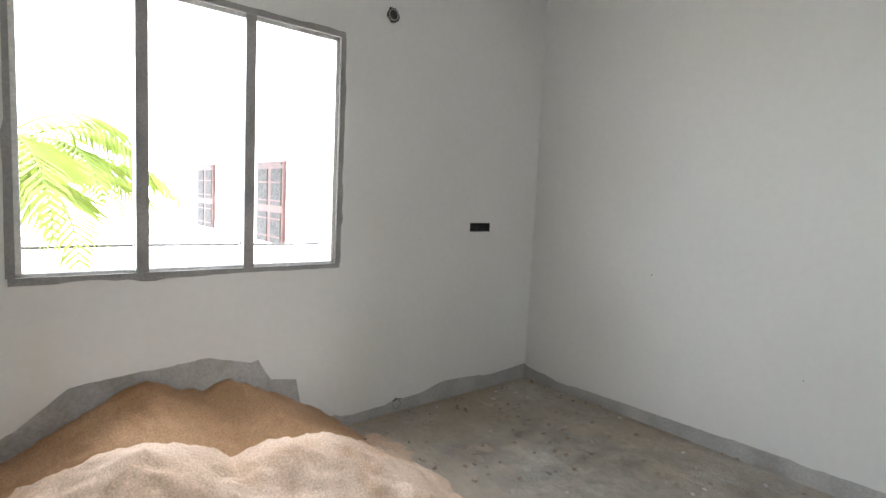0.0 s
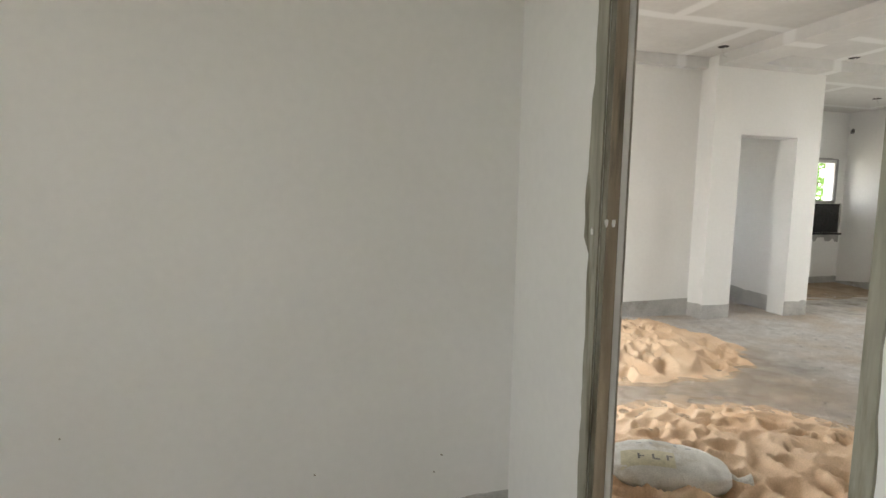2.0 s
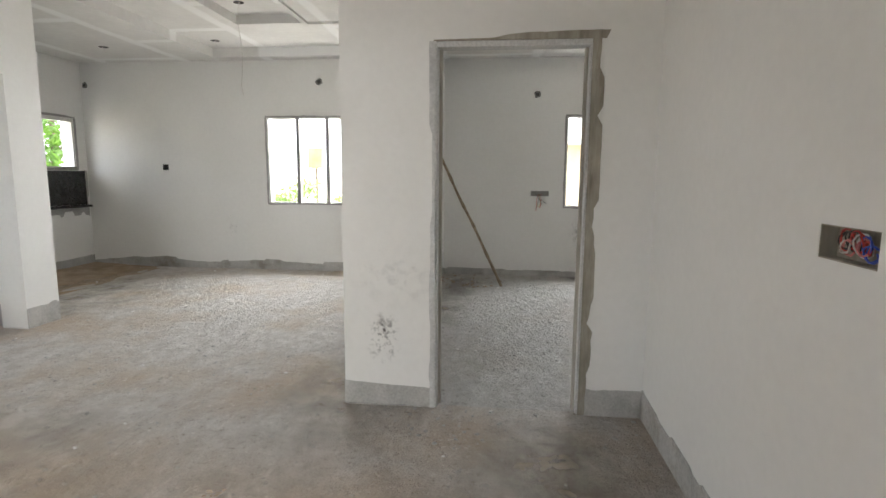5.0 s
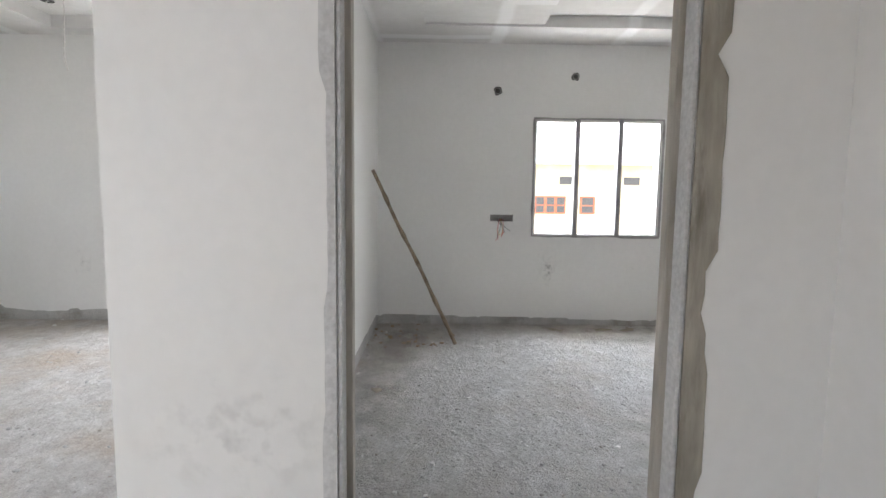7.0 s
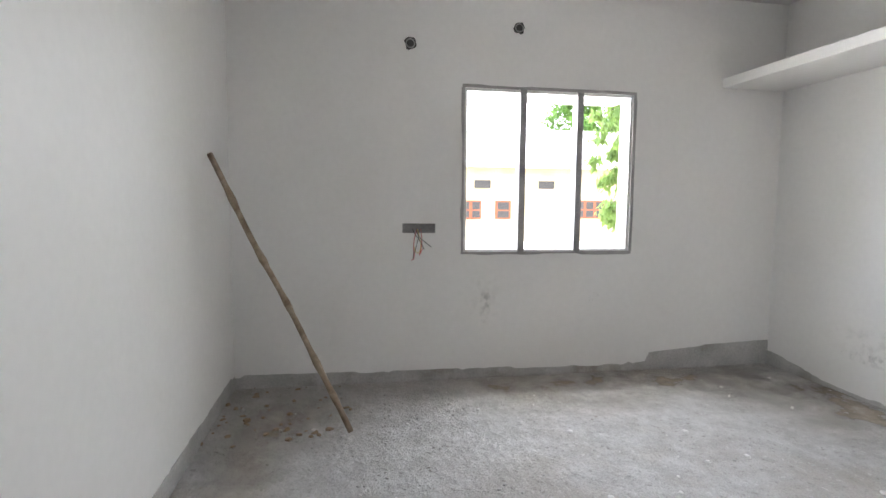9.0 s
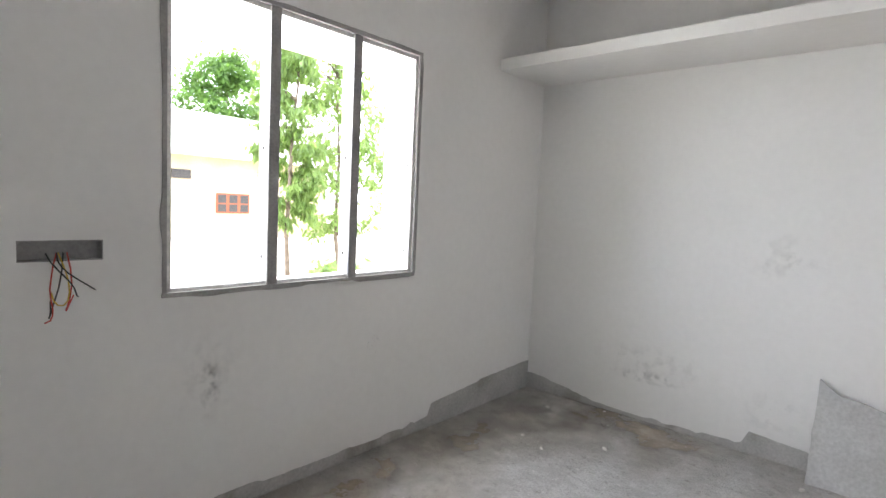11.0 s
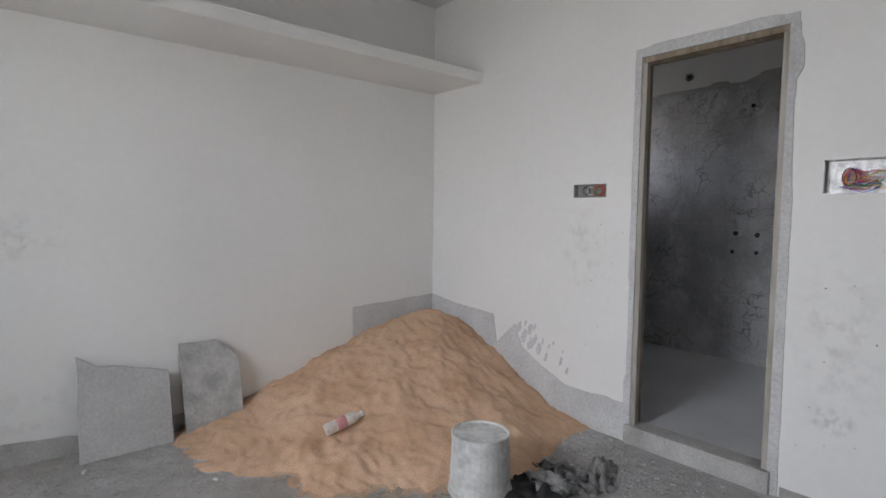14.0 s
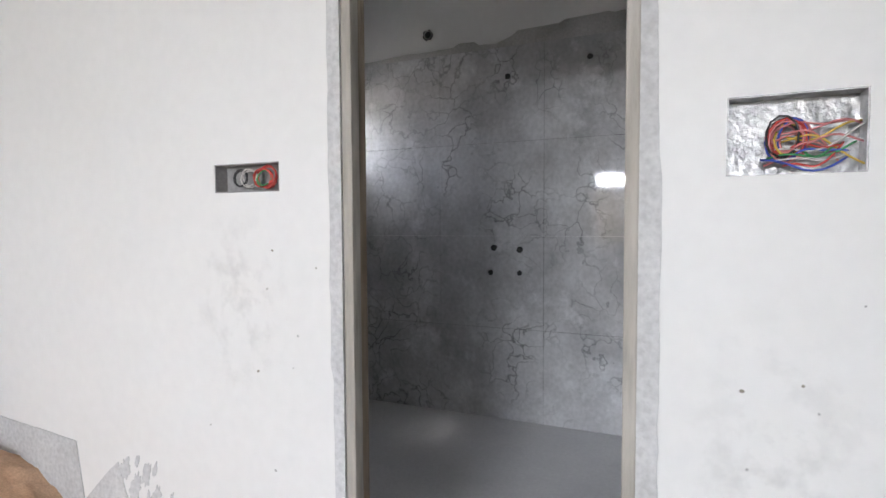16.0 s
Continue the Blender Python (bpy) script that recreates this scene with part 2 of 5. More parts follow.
def smudge_mat(name, a, b, strength, scale=14, lo=0.48, hi=0.78):
    """A see-through stain: thin, patchy and fading out towards its rim."""
    m = mat(name, a, b, 18, 0.8, 0.1, 60)
    n, l = m.node_tree.nodes, m.node_tree.links
    tc, mp, ln = n.new("ShaderNodeTexCoord"), n.new("ShaderNodeVectorMath"), n.new("ShaderNodeVectorMath")
    mp.operation, ln.operation = "SUBTRACT", "LENGTH"
    mp.inputs[1].default_value = (0.5, 0.5, 0.5)
    l.new(tc.outputs["Generated"], mp.inputs[0])
    l.new(mp.outputs[0], ln.inputs[0])
    fade, spots, mul = n.new("ShaderNodeMapRange"), n.new("ShaderNodeTexNoise"), n.new("ShaderNodeMath")
    fade.inputs["From Min"].default_value, fade.inputs["From Max"].default_value = 0.12, 0.5
    fade.inputs["To Min"].default_value, fade.inputs["To Max"].default_value = strength, 0.0
    l.new(ln.outputs["Value"], fade.inputs["Value"])
    spots.inputs["Scale"].default_value, spots.inputs["Detail"].default_value, spots.inputs["Roughness"].default_value = scale, 6, 0.6
    l.new(n["Geometry"].outputs["Position"], spots.inputs["Vector"])
    cut = n.new("ShaderNodeMapRange")
    cut.inputs["From Min"].default_value, cut.inputs["From Max"].default_value = lo, hi
    l.new(spots.outputs["Fac"], cut.inputs["Value"])
    mul.operation = "MULTIPLY"
    l.new(fade.outputs[0], mul.inputs[0])
    l.new(cut.outputs[0], mul.inputs[1])
    l.new(mul.outputs[0], n["Principled BSDF"].inputs["Alpha"])
    return m


smudge = smudge_mat("grey hand smudges", (0.38, 0.36, 0.33), (0.5, 0.48, 0.45), 0.24)
smudge_mid = smudge_mat("brown rubbed marks", (0.26, 0.22, 0.18), (0.38, 0.34, 0.29), 0.6, 22, 0.46, 0.70)
smudge_dark = smudge_mat("dark splashes", (0.10, 0.09, 0.08), (0.2, 0.18, 0.16), 1.0, 30, 0.5, 0.7)
sand_dust = smudge_mat("spilt sand dust", (0.64, 0.49, 0.35), (0.72, 0.57, 0.43), 1.0, 5.0, 0.30, 0.62)
brown_dust = smudge_mat("brown floor dust", (0.38, 0.325, 0.255), (0.47, 0.41, 0.33), 0.85, 2.6, 0.38, 0.72)
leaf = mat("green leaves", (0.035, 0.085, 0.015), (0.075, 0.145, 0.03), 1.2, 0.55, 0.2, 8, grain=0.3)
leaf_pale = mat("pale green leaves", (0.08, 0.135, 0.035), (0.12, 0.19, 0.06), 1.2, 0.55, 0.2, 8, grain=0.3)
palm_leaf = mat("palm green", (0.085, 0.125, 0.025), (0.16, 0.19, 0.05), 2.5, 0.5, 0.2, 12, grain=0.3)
for m, thin in ((leaf, (0.16, 0.30, 0.05)), (leaf_pale, (0.36, 0.50, 0.14)), (palm_leaf, (0.34, 0.42, 0.08))):
    n, l = m.node_tree.nodes, m.node_tree.links
    glow, mix = n.new("ShaderNodeBsdfTranslucent"), n.new("ShaderNodeMixShader")
    glow.inputs["Color"].default_value, mix.inputs[0].default_value = (*thin, 1), 0.5
    l.new(n["Principled BSDF"].outputs[0], mix.inputs[1])
    l.new(glow.outputs[0], mix.inputs[2])
    l.new(mix.outputs[0], n["Material Output"].inputs["Surface"])
bark = mat("tree bark", (0.12, 0.09, 0.06), (0.2, 0.16, 0.12), 8, 0.9, 0.6, 30)
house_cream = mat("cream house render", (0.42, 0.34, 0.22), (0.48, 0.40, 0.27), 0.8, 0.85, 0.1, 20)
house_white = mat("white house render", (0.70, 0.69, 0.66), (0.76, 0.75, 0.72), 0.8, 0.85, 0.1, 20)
brown_paint = mat("brown window wood", (0.06, 0.025, 0.02), (0.10, 0.045, 0.035), 6, 0.5, 0.1, 60)
orange_paint = mat("orange shutter wood", (0.20, 0.055, 0.02), (0.26, 0.08, 0.03), 6, 0.5, 0.1, 60)
yellow_paint = mat("yellow painted render", (0.6, 0.42, 0.1), (0.68, 0.5, 0.16), 2, 0.8, 0.1, 30)
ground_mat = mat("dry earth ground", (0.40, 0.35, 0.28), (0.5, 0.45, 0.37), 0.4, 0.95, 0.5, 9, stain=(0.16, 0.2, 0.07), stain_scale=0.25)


def marble_tile():
    """Glossy grey wall tile with pale clouds and dark veins."""
    m = mat("veined grey tile", (0.42, 0.42, 0.42), (0.68, 0.68, 0.68), 2.8, 0.05, 0.0, 40, stain=(0.74, 0.74, 0.74), stain_scale=4.5, grain=0.1)
    n, l = m.node_tree.nodes, m.node_tree.links
    bsdf = n["Principled BSDF"]
    old = bsdf.inputs["Base Color"].links[0].from_socket
    geo = n["Geometry"]
    warp = n.new("ShaderNodeTexNoise")
    warp.inputs["Scale"].default_value, warp.inputs["Detail"].default_value = 3.0, 9
    l.new(geo.outputs["Position"], warp.inputs["Vector"])
    add = n.new("ShaderNodeMixRGB")
    add.blend_type, add.inputs[0].default_value = "LINEAR_LIGHT", 0.42
    l.new(geo.outputs["Position"], add.inputs[1])
    l.new(warp.outputs["Color"], add.inputs[2])
    vor = n.new("ShaderNodeTexVoronoi")
    vor.feature, vor.inputs["Scale"].default_value = "DISTANCE_TO_EDGE", 5.0
    l.new(add.outputs[0], vor.inputs["Vector"])
    rng = n.new("ShaderNodeMapRange")
    rng.inputs["From Max"].default_value, rng.inputs["To Min"].default_value, rng.inputs["To Max"].default_value = 0.05, 0.62, 0.0
    l.new(vor.outputs["Distance"], rng.inputs["Value"])
    patchy = n.new("ShaderNodeTexNoise")
    patchy.inputs["Scale"].default_value = 2.6
    l.new(geo.outputs["Position"], patchy.inputs["Vector"])
    pr = n.new("ShaderNodeMapRange")
    pr.inputs["From Min"].default_value, pr.inputs["From Max"].default_value = 0.42, 0.62
    l.new(patchy.outputs["Fac"], pr.inputs["Value"])
    mulv = n.new("ShaderNodeMath")
    mulv.operation = "MULTIPLY"
    l.new(rng.outputs[0], mulv.inputs[0])
    l.new(pr.outputs[0], mulv.inputs[1])
    mix = n.new("ShaderNodeMixRGB")
    mix.inputs[2].default_value = (0.06, 0.06, 0.062, 1)
    l.new(mulv.outputs[0], mix.inputs[0])
    l.new(old, mix.inputs[1])
    l.new(mix.outputs[0], bsdf.inputs["Base Color"])
    return m


tile_mat = marble_tile()
tile_floor = mat("grey floor tile", (0.64, 0.64, 0.64), (0.72, 0.72, 0.72), 2, 0.35, 0.05, 60, grain=0.05)


# ---------------- mesh helpers ----------------
def mesh_ob(name, bm, material, smooth=False):
    me = bpy.data.meshes.new(name)
    bm.normal_update()
    bm.to_mesh(me)
    bm.free()
    if smooth:
        for p in me.polygons:
            p.use_smooth = True
    me.materials.append(material)
    return new(name, me)


def part(name, bm, material, parent, label="", smooth=False):
    ob = mesh_ob(name, bm, material, smooth)
    ob.parent = parent
    if label:
        ob["label"] = label
    return ob


def thing(name, at, label, category, group="", kind=""):
    ob = new(name)
    ob.location = at
    ob.empty_display_size = 0.05
    bpy.context.view_layer.update()
    return tagged(ob, label, category, group, kind)


def box(bm, x0, x1, y0, y1, z0, z1, bevel=0.0):
    vs = [bm.verts.new((x, y, z)) for x in (x0, x1) for y in (y0, y1) for z in (z0, z1)]
    fs = [bm.faces.new([vs[i] for i in q]) for q in ((0, 1, 3, 2), (4, 6, 7, 5), (0, 4, 5, 1), (2, 3, 7, 6), (0, 2, 6, 4), (1, 5, 7, 3))]
    if bevel:
        es = list({e for f in fs for e in f.edges})
        bmesh.ops.bevel(bm, geom=es, offset=bevel, segments=2, affect="EDGES", profile=0.5)
    return bm


def boxes(*rows, bevel=0.0):
    bm = bmesh.new()
    for r in rows:
        box(bm, *r, bevel=bevel)
    return bm


def cells(breaks, solid):
    """A clean mesh of the solid cells of a box grid: only faces between solid and empty."""
    bm, made = bmesh.new(), {}
    xs, ys, zs = (sorted(set(round(v, 4) for v in b)) for b in breaks)

    def v(i, j, k):
        if (i, j, k) not in made:
            made[i, j, k] = bm.verts.new((xs[i], ys[j], zs[k]))
        return made[i, j, k]
    full = {(i, j, k) for i in range(len(xs) - 1) for j in range(len(ys) - 1) for k in range(len(zs) - 1)
            if solid((xs[i] + xs[i + 1]) / 2, (ys[j] + ys[j + 1]) / 2, (zs[k] + zs[k + 1]) / 2)}
    for i, j, k in full:
        for d, q in (((-1, 0, 0), ((0, 0, 0), (0, 0, 1), (0, 1, 1), (0, 1, 0))), ((1, 0, 0), ((1, 0, 0), (1, 1, 0), (1, 1, 1), (1, 0, 1))),
                     ((0, -1, 0), ((0, 0, 0), (1, 0, 0), (1, 0, 1), (0, 0, 1))), ((0, 1, 0), ((0, 1, 0), (0, 1, 1), (1, 1, 1), (1, 1, 0))),
                     ((0, 0, -1), ((0, 0, 0), (0, 1, 0), (1, 1, 0), (1, 0, 0))), ((0, 0, 1), ((0, 0, 1), (1, 0, 1), (1, 1, 1), (0, 1, 1)))):
            if (i + d[0], j + d[1], k + d[2]) not in full:
                bm.faces.new([v(i + a, j + b, k + c) for a, b, c in q])
    return bm


def wall(name, x0, x1, y0, y1, z0, z1, holes=(), material=None):
    """A wall box with holes cut out of it, each (x0, x1, y0, y1, z0, z1); a hole may stop inside the wall."""
    inside = [tuple(h) for h in holes]
    br = [[x0, x1], [y0, y1], [z0, z1]]
    for h in inside:
        for axis in range(3):
            for val in h[2 * axis:2 * axis + 2]:
                if br[axis][0] < val < br[axis][1]:
                    br[axis].append(val)

    def solid(x, y, z):
        return not any(h[0] < x < h[1] and h[2] < y < h[3] and h[4] < z < h[5] for h in inside)
    return tagged(mesh_ob(name, cells(br, solid), material or paint), kind="structure", category="wall")


def plate(pts, axis, face, thick, sign):
    """A flat plate with the outline pts (along, up) on the wall face, thick metres proud of it, sign telling which way."""
    bm = bmesh.new()

    def at(a, z, d):
        return (face + sign * d, a, z) if axis == "x" else (a, face + sign * d, z)
    front = [bm.verts.new(at(a, z, thick)) for a, z in pts]
    back = [bm.verts.new(at(a, z, -0.002)) for a, z in pts]
    n = len(pts)
    f = bm.faces.new(front)
    f.normal_update()
    for i in range(n):
        bm.faces.new((front[i], front[(i + 1) % n], back[(i + 1) % n], back[i]))
    bmesh.ops.triangulate(bm, faces=[f], ngon_method="EAR_CLIP")
    bmesh.ops.recalc_face_normals(bm, faces=bm.faces)
    return bm


def ragged(a0, a1, h0, amp, rng, step=0.035):
    """A worn edge from a0 to a1: height h0 plus steps and nicks."""
    pts, a, level = [], a0, 0.0
    n = max(2, int(abs(a1 - a0) / step))
    for i in range(n + 1):
        a = a0 + (a1 - a0) * i / n
        if rng.random() < 0.18:
            level = rng.uniform(-amp, amp)
        pts.append((a, h0(a) + level + rng.uniform(-0.15, 0.15) * amp))
    return pts


def skirt(name, axis, face, sign, a0, a1, height, seed, amp=0.012, material=None):
    """The unpainted band at a wall's foot, with its ragged upper edge."""
    rng = random.Random(seed)
    hf = height if callable(height) else (lambda a: height)
    pts = [(a0, -0.01)] + ragged(a0, a1, hf, amp, rng) + [(a1, -0.01)]
    ob = mesh_ob(name, plate(pts, axis, face, 0.004, sign), material or cement)
    return tagged(ob, "bare grey cement band at the foot of the wall", "skirting", kind="structure")


def steps(*knots):
    """A height along a wall from knots (place, height), joined by straight lines."""
    def h(a):
        if a <= knots[0][0]:
            return knots[0][1]
        for (p, u), (q, w) in zip(knots, knots[1:]):
            if a <= q:
                return u + (w - u) * (a - p) / max(q - p, 1e-6)
        return knots[-1][1]
    return h


def band(name, axis, face, sign, a0, a1, z0, z1, width, seed, material=None, sides="lrtb", parent=None):
    """Ragged bare strips round an opening, on the wall's face."""
    rng = random.Random(seed)
    made = []
    for s in sides:
        w = width
        if s in "lr":
            edge, out = (a0, -1) if s == "l" else (a1, 1)
            zb = z0 if "b" in sides else max(z0, 0.0)
            rag = [(edge + out * max(0.008, v), z) for z, v in ragged(zb, z1, lambda a: w, w * 0.35, rng, 0.05)]
            pts = [(edge, zb)] + rag + [(edge, z1)]
        else:
            edge, out = (z0, -1) if s == "b" else (z1, 1)
            rag = [(a, edge + out * max(0.008, v)) for a, v in ragged(a0 - w * 0.8, a1 + w * 0.8, lambda a: w, w * 0.35, rng, 0.05)]
            pts = [(a0 - w * 0.8, edge)] + rag + [(a1 + w * 0.8, edge)]
        ob = mesh_ob(name, plate(pts, axis, face, 0.006 if s in "lr" else 0.007, sign), material or frame_grey)
        made.append(tagged(ob, "bare grey cement strip round the opening", "trim", kind="structure"))
    return made


def tube(pts, radius, sides=6):
    """A bent tube through pts, radius one number or one for each point."""
    bm, rings = bmesh.new(), []
    pts = [Vector(p) for p in pts]
    for i, p in enumerate(pts):
        d = (pts[min(i + 1, len(pts) - 1)] - pts[max(i - 1, 0)]).normalized()
        u = d.orthogonal().normalized()
        w = d.cross(u)
        r = radius[i] if isinstance(radius, (list, tuple)) else radius
        rings.append([bm.verts.new(p + r * (math.cos(2 * math.pi * k / sides) * u + math.sin(2 * math.pi * k / sides) * w)) for k in range(sides)])
    for i, (a, b) in enumerate(zip(rings, rings[1:])):
        off = min(range(sides), key=lambda o: sum((a[k].co - b[(k + o) % sides].co).length for k in range(sides)))
        b = rings[i + 1] = b[off:] + b[:off]
        for k in range(sides):
            bm.faces.new((a[k], a[(k + 1) % sides], b[(k + 1) % sides], b[k]))
    bm.faces.new(rings[0][::-1])
    bm.faces.new(rings[-1])
    bmesh.ops.recalc_face_normals(bm, faces=bm.faces)
    return bm


def disc(centre, normal, r, depth, sides=14, wobble=0.0, seed=0):
    """A short plug with an uneven rim."""
    rng = random.Random(seed)
    c, nrm = Vector(centre), Vector(normal).normalized()
    u = nrm.orthogonal().normalized()
    w = nrm.cross(u)
    bm = bmesh.new()
    rs = [r * (1 + rng.uniform(-wobble, wobble)) for _ in range(sides)]
    lo, hi = ([bm.verts.new(c + nrm * d + rs[k] * (math.cos(2 * math.pi * k / sides) * u + math.sin(2 * math.pi * k / sides) * w)) for k in range(sides)] for d in (-0.01, depth))
    bm.faces.new(hi)
    bm.faces.new(lo[::-1])
    for k in range(sides):
        bm.faces.new((lo[k], lo[(k + 1) % sides], hi[(k + 1) % sides], hi[k]))
    bmesh.ops.recalc_face_normals(bm, faces=bm.faces)
    return bm


# ---------------- large structure ----------------
H = 3.0          # wall height
AX0, AX1, AY0, AY1 = -2.28, 1.23, -2.0, 2.56      # first room
HX0, HX1, HY0 = 1.312, 9.35, 0.83                  # hall
WX0, WX1 = 4.985, 5.085                           # wall between hall and second room
BY0, BY1 = -1.845, 2.43                           # second room
NY = 6.05                                         # hall's north wall
KY = 7.75                                         # kitchen's north wall
BX0, BATHY0, BATHY1 = 3.03, -1.35, 0.70           # bathroom

SX = WX0 + 0.04
tagged(mesh_ob("floor", cells([[AX0 - 0.2, 1.29, SX, HX1 + 0.2], [BY0 - 0.2, BY0 - 0.01, BY1 + 0.02, AY1 + 0.1, 10.0], [-0.45, 0.0]],
                              lambda x, y, z: not (x > SX and BY0 - 0.01 < y < BY1 + 0.02 or x < 1.29 and y < AY1 + 0.1)), floor_mat), "rough dusty cement floor with brown stains", "floor", kind="structure")
tagged(mesh_ob("floor_first_room", boxes((AX0 - 0.2, 1.29, AY0 - 0.15, AY1 + 0.1, -0.45, 0.0)), floor_a), "brown dusty cement floor", "floor", kind="structure")
tagged(mesh_ob("floor_second_room", boxes((SX, HX1 + 0.2, BY0 - 0.01, BY1 + 0.02, -0.45, 0.0)), floor_b), "pale grey dusty screed floor", "floor", kind="structure")

# first room
wall("wall_a_west", AX0 - 0.2, AX0, AY0 - 0.15, AY1 + 0.14, 0, H + 0.2, [(AX0 - 1, AX0 + 1, -0.52, 0.88, 0.97, 2.20), (AX0 - 0.05, AX0 + 1, 1.90, 2.09, 1.145, 1.205)])
wall("wall_a_north", AX0, AX1 + 0.14, AY1, AY1 + 0.14, 0, H + 0.2)
wall("wall_a_east", AX1, HX0, AY0, AY1, 0, H + 0.2, [(0, 5, 1.138, 1.921, -1, 2.15)])
wall("wall_a_south", AX0, HX0, AY0 - 0.15, AY0, 0, H + 0.2)
# hall
# the west wall's opening is out of view, added to light the hall
wall("wall_hall_west", HX0 - 0.2, HX0, AY1 + 0.14, NY + 0.2, 0, H + 0.2, [(0, 3, 3.75, 5.05, -1, 2.1)])
wall("wall_hall_south", HX0, WX0, BATHY1, HY0, 0, H + 0.2, [(3.24, 3.465, HY0 - 0.05, 2, 1.17, 1.258)])
wall("wall_hall_north", HX0, 4.94, NY, NY + 0.15, 0, H + 0.2)
wall("wall_niche", 4.94, 6.50, 5.80, 6.05, 0, H + 0.2, [(5.33, 6.15, 5, 7, -1, 2.19)])
wall("wall_store_east", 6.22, 6.50, 6.05, 8.75, 0, H + 0.2)
wall("wall_store_west", 4.3, 4.45, NY + 0.15, 9.0, 0, H + 0.2)
# unseen opening added in the store's north wall to brighten its inside
wall("wall_store_north", 4.45, 6.22, 8.6, 8.75, 0, H + 0.2, [(4.6, 5.6, 8, 9, 1.2, 2.1)])
wall("wall_kitchen_north", 6.50, HX1, KY, KY + 0.2, 0, H + 0.2, [(8.6, 9.15, 7, 9, 1.45, 2.15)])
wall("wall_east", HX1, HX1 + 0.2, BY0 - 0.15, KY + 0.2, 0, H + 0.2,
     [(9, 10, -0.54, 0.79, 0.97, 2.17), (9, 10, 3.64, 4.96, 0.97, 2.17), (9, HX1 + 0.05, 1.0, 1.242, 1.11, 1.18), (9, HX1 + 0.05, 6.47, 6.56, 1.43, 1.51)])
# wall between the hall and the second room, with the entry and the bathroom door
wall("wall_b_west", WX0, WX1, BATHY0 - 0.5, BY1 + 0.14, 0, H + 0.2,
     [(4, 6, 1.19, 2.025, -1, 2.10), (4, 6, -0.045, 0.665, 0.1, 2.17), (WX1 - 0.05, 6, -0.478, -0.246, 1.41, 1.49), (WX1 - 0.05, 6, 0.82, 1.04, 1.407, 1.555)])
wall("wall_b_north", WX1, HX1, BY1, BY1 + 0.14, 0, H + 0.2)
wall("wall_b_south", WX0, HX1, BY0 - 0.15, BY0, 0, H + 0.2)
# bathroom
wall("wall_bath_west", BX0 - 0.15, BX0 - 0.012, BATHY0 - 0.15, BATHY1, 0, H + 0.2)
wall("wall_bath_south", BX0, WX0, BATHY0 - 0.15, BATHY0 - 0.012, 0, H + 0.2, [(3.10, 3.50, -3, 0, 1.70, 2.15)])
tagged(mesh_ob("floor_bathroom", boxes((BX0 - 0.012, WX0, BATHY0, BATHY1, 0, 0.075)), tile_floor), "plain grey bathroom floor tile", "floor", kind="structure")

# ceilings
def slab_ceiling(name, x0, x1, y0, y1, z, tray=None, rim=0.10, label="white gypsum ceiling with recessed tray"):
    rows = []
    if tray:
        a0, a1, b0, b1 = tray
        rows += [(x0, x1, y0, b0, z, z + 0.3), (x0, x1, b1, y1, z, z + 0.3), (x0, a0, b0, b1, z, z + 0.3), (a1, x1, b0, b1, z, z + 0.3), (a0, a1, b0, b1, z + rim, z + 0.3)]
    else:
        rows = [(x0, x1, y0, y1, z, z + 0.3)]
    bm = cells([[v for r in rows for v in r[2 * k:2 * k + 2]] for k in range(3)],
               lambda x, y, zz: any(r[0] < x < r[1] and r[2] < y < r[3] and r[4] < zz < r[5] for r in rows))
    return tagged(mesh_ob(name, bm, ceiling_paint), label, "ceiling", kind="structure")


slab_ceiling("ceiling_first_room", AX0, AX1, AY0, AY1, 2.95, (AX0 + 0.5, AX1 - 0.5, AY0 + 0.5, AY1 - 0.5))
slab_ceiling("ceiling_second_room", WX1, HX1, BY0, BY1, 2.93, (WX1 + 0.55, HX1 - 0.55, BY0 + 0.9, BY1 - 0.5))
slab_ceiling("ceiling_bathroom", BX0 - 0.012, WX0, BATHY0, BATHY1, 2.95)
slab_ceiling("ceiling_store", 4.45, 6.23, NY, 8.6, 2.95)


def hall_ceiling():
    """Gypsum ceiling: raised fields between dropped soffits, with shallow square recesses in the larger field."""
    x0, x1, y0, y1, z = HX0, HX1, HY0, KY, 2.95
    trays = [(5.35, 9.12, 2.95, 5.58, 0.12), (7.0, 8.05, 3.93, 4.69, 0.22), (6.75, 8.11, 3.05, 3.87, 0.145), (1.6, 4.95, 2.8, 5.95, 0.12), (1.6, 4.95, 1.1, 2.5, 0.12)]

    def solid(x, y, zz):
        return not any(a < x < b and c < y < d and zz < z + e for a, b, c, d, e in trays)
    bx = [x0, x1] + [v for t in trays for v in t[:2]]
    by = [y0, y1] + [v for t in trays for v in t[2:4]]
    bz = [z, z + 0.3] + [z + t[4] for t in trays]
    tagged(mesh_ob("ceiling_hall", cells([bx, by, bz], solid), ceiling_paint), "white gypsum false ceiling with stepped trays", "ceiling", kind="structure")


hall_ceiling()

# loft shelf of the second room
tagged(mesh_ob("loft_shelf", boxes((WX1, HX1, BY0, -1.293, 2.255, 2.33), bevel=0.006), paint), "white concrete loft shelf along the wall", "shelf", kind="structure")

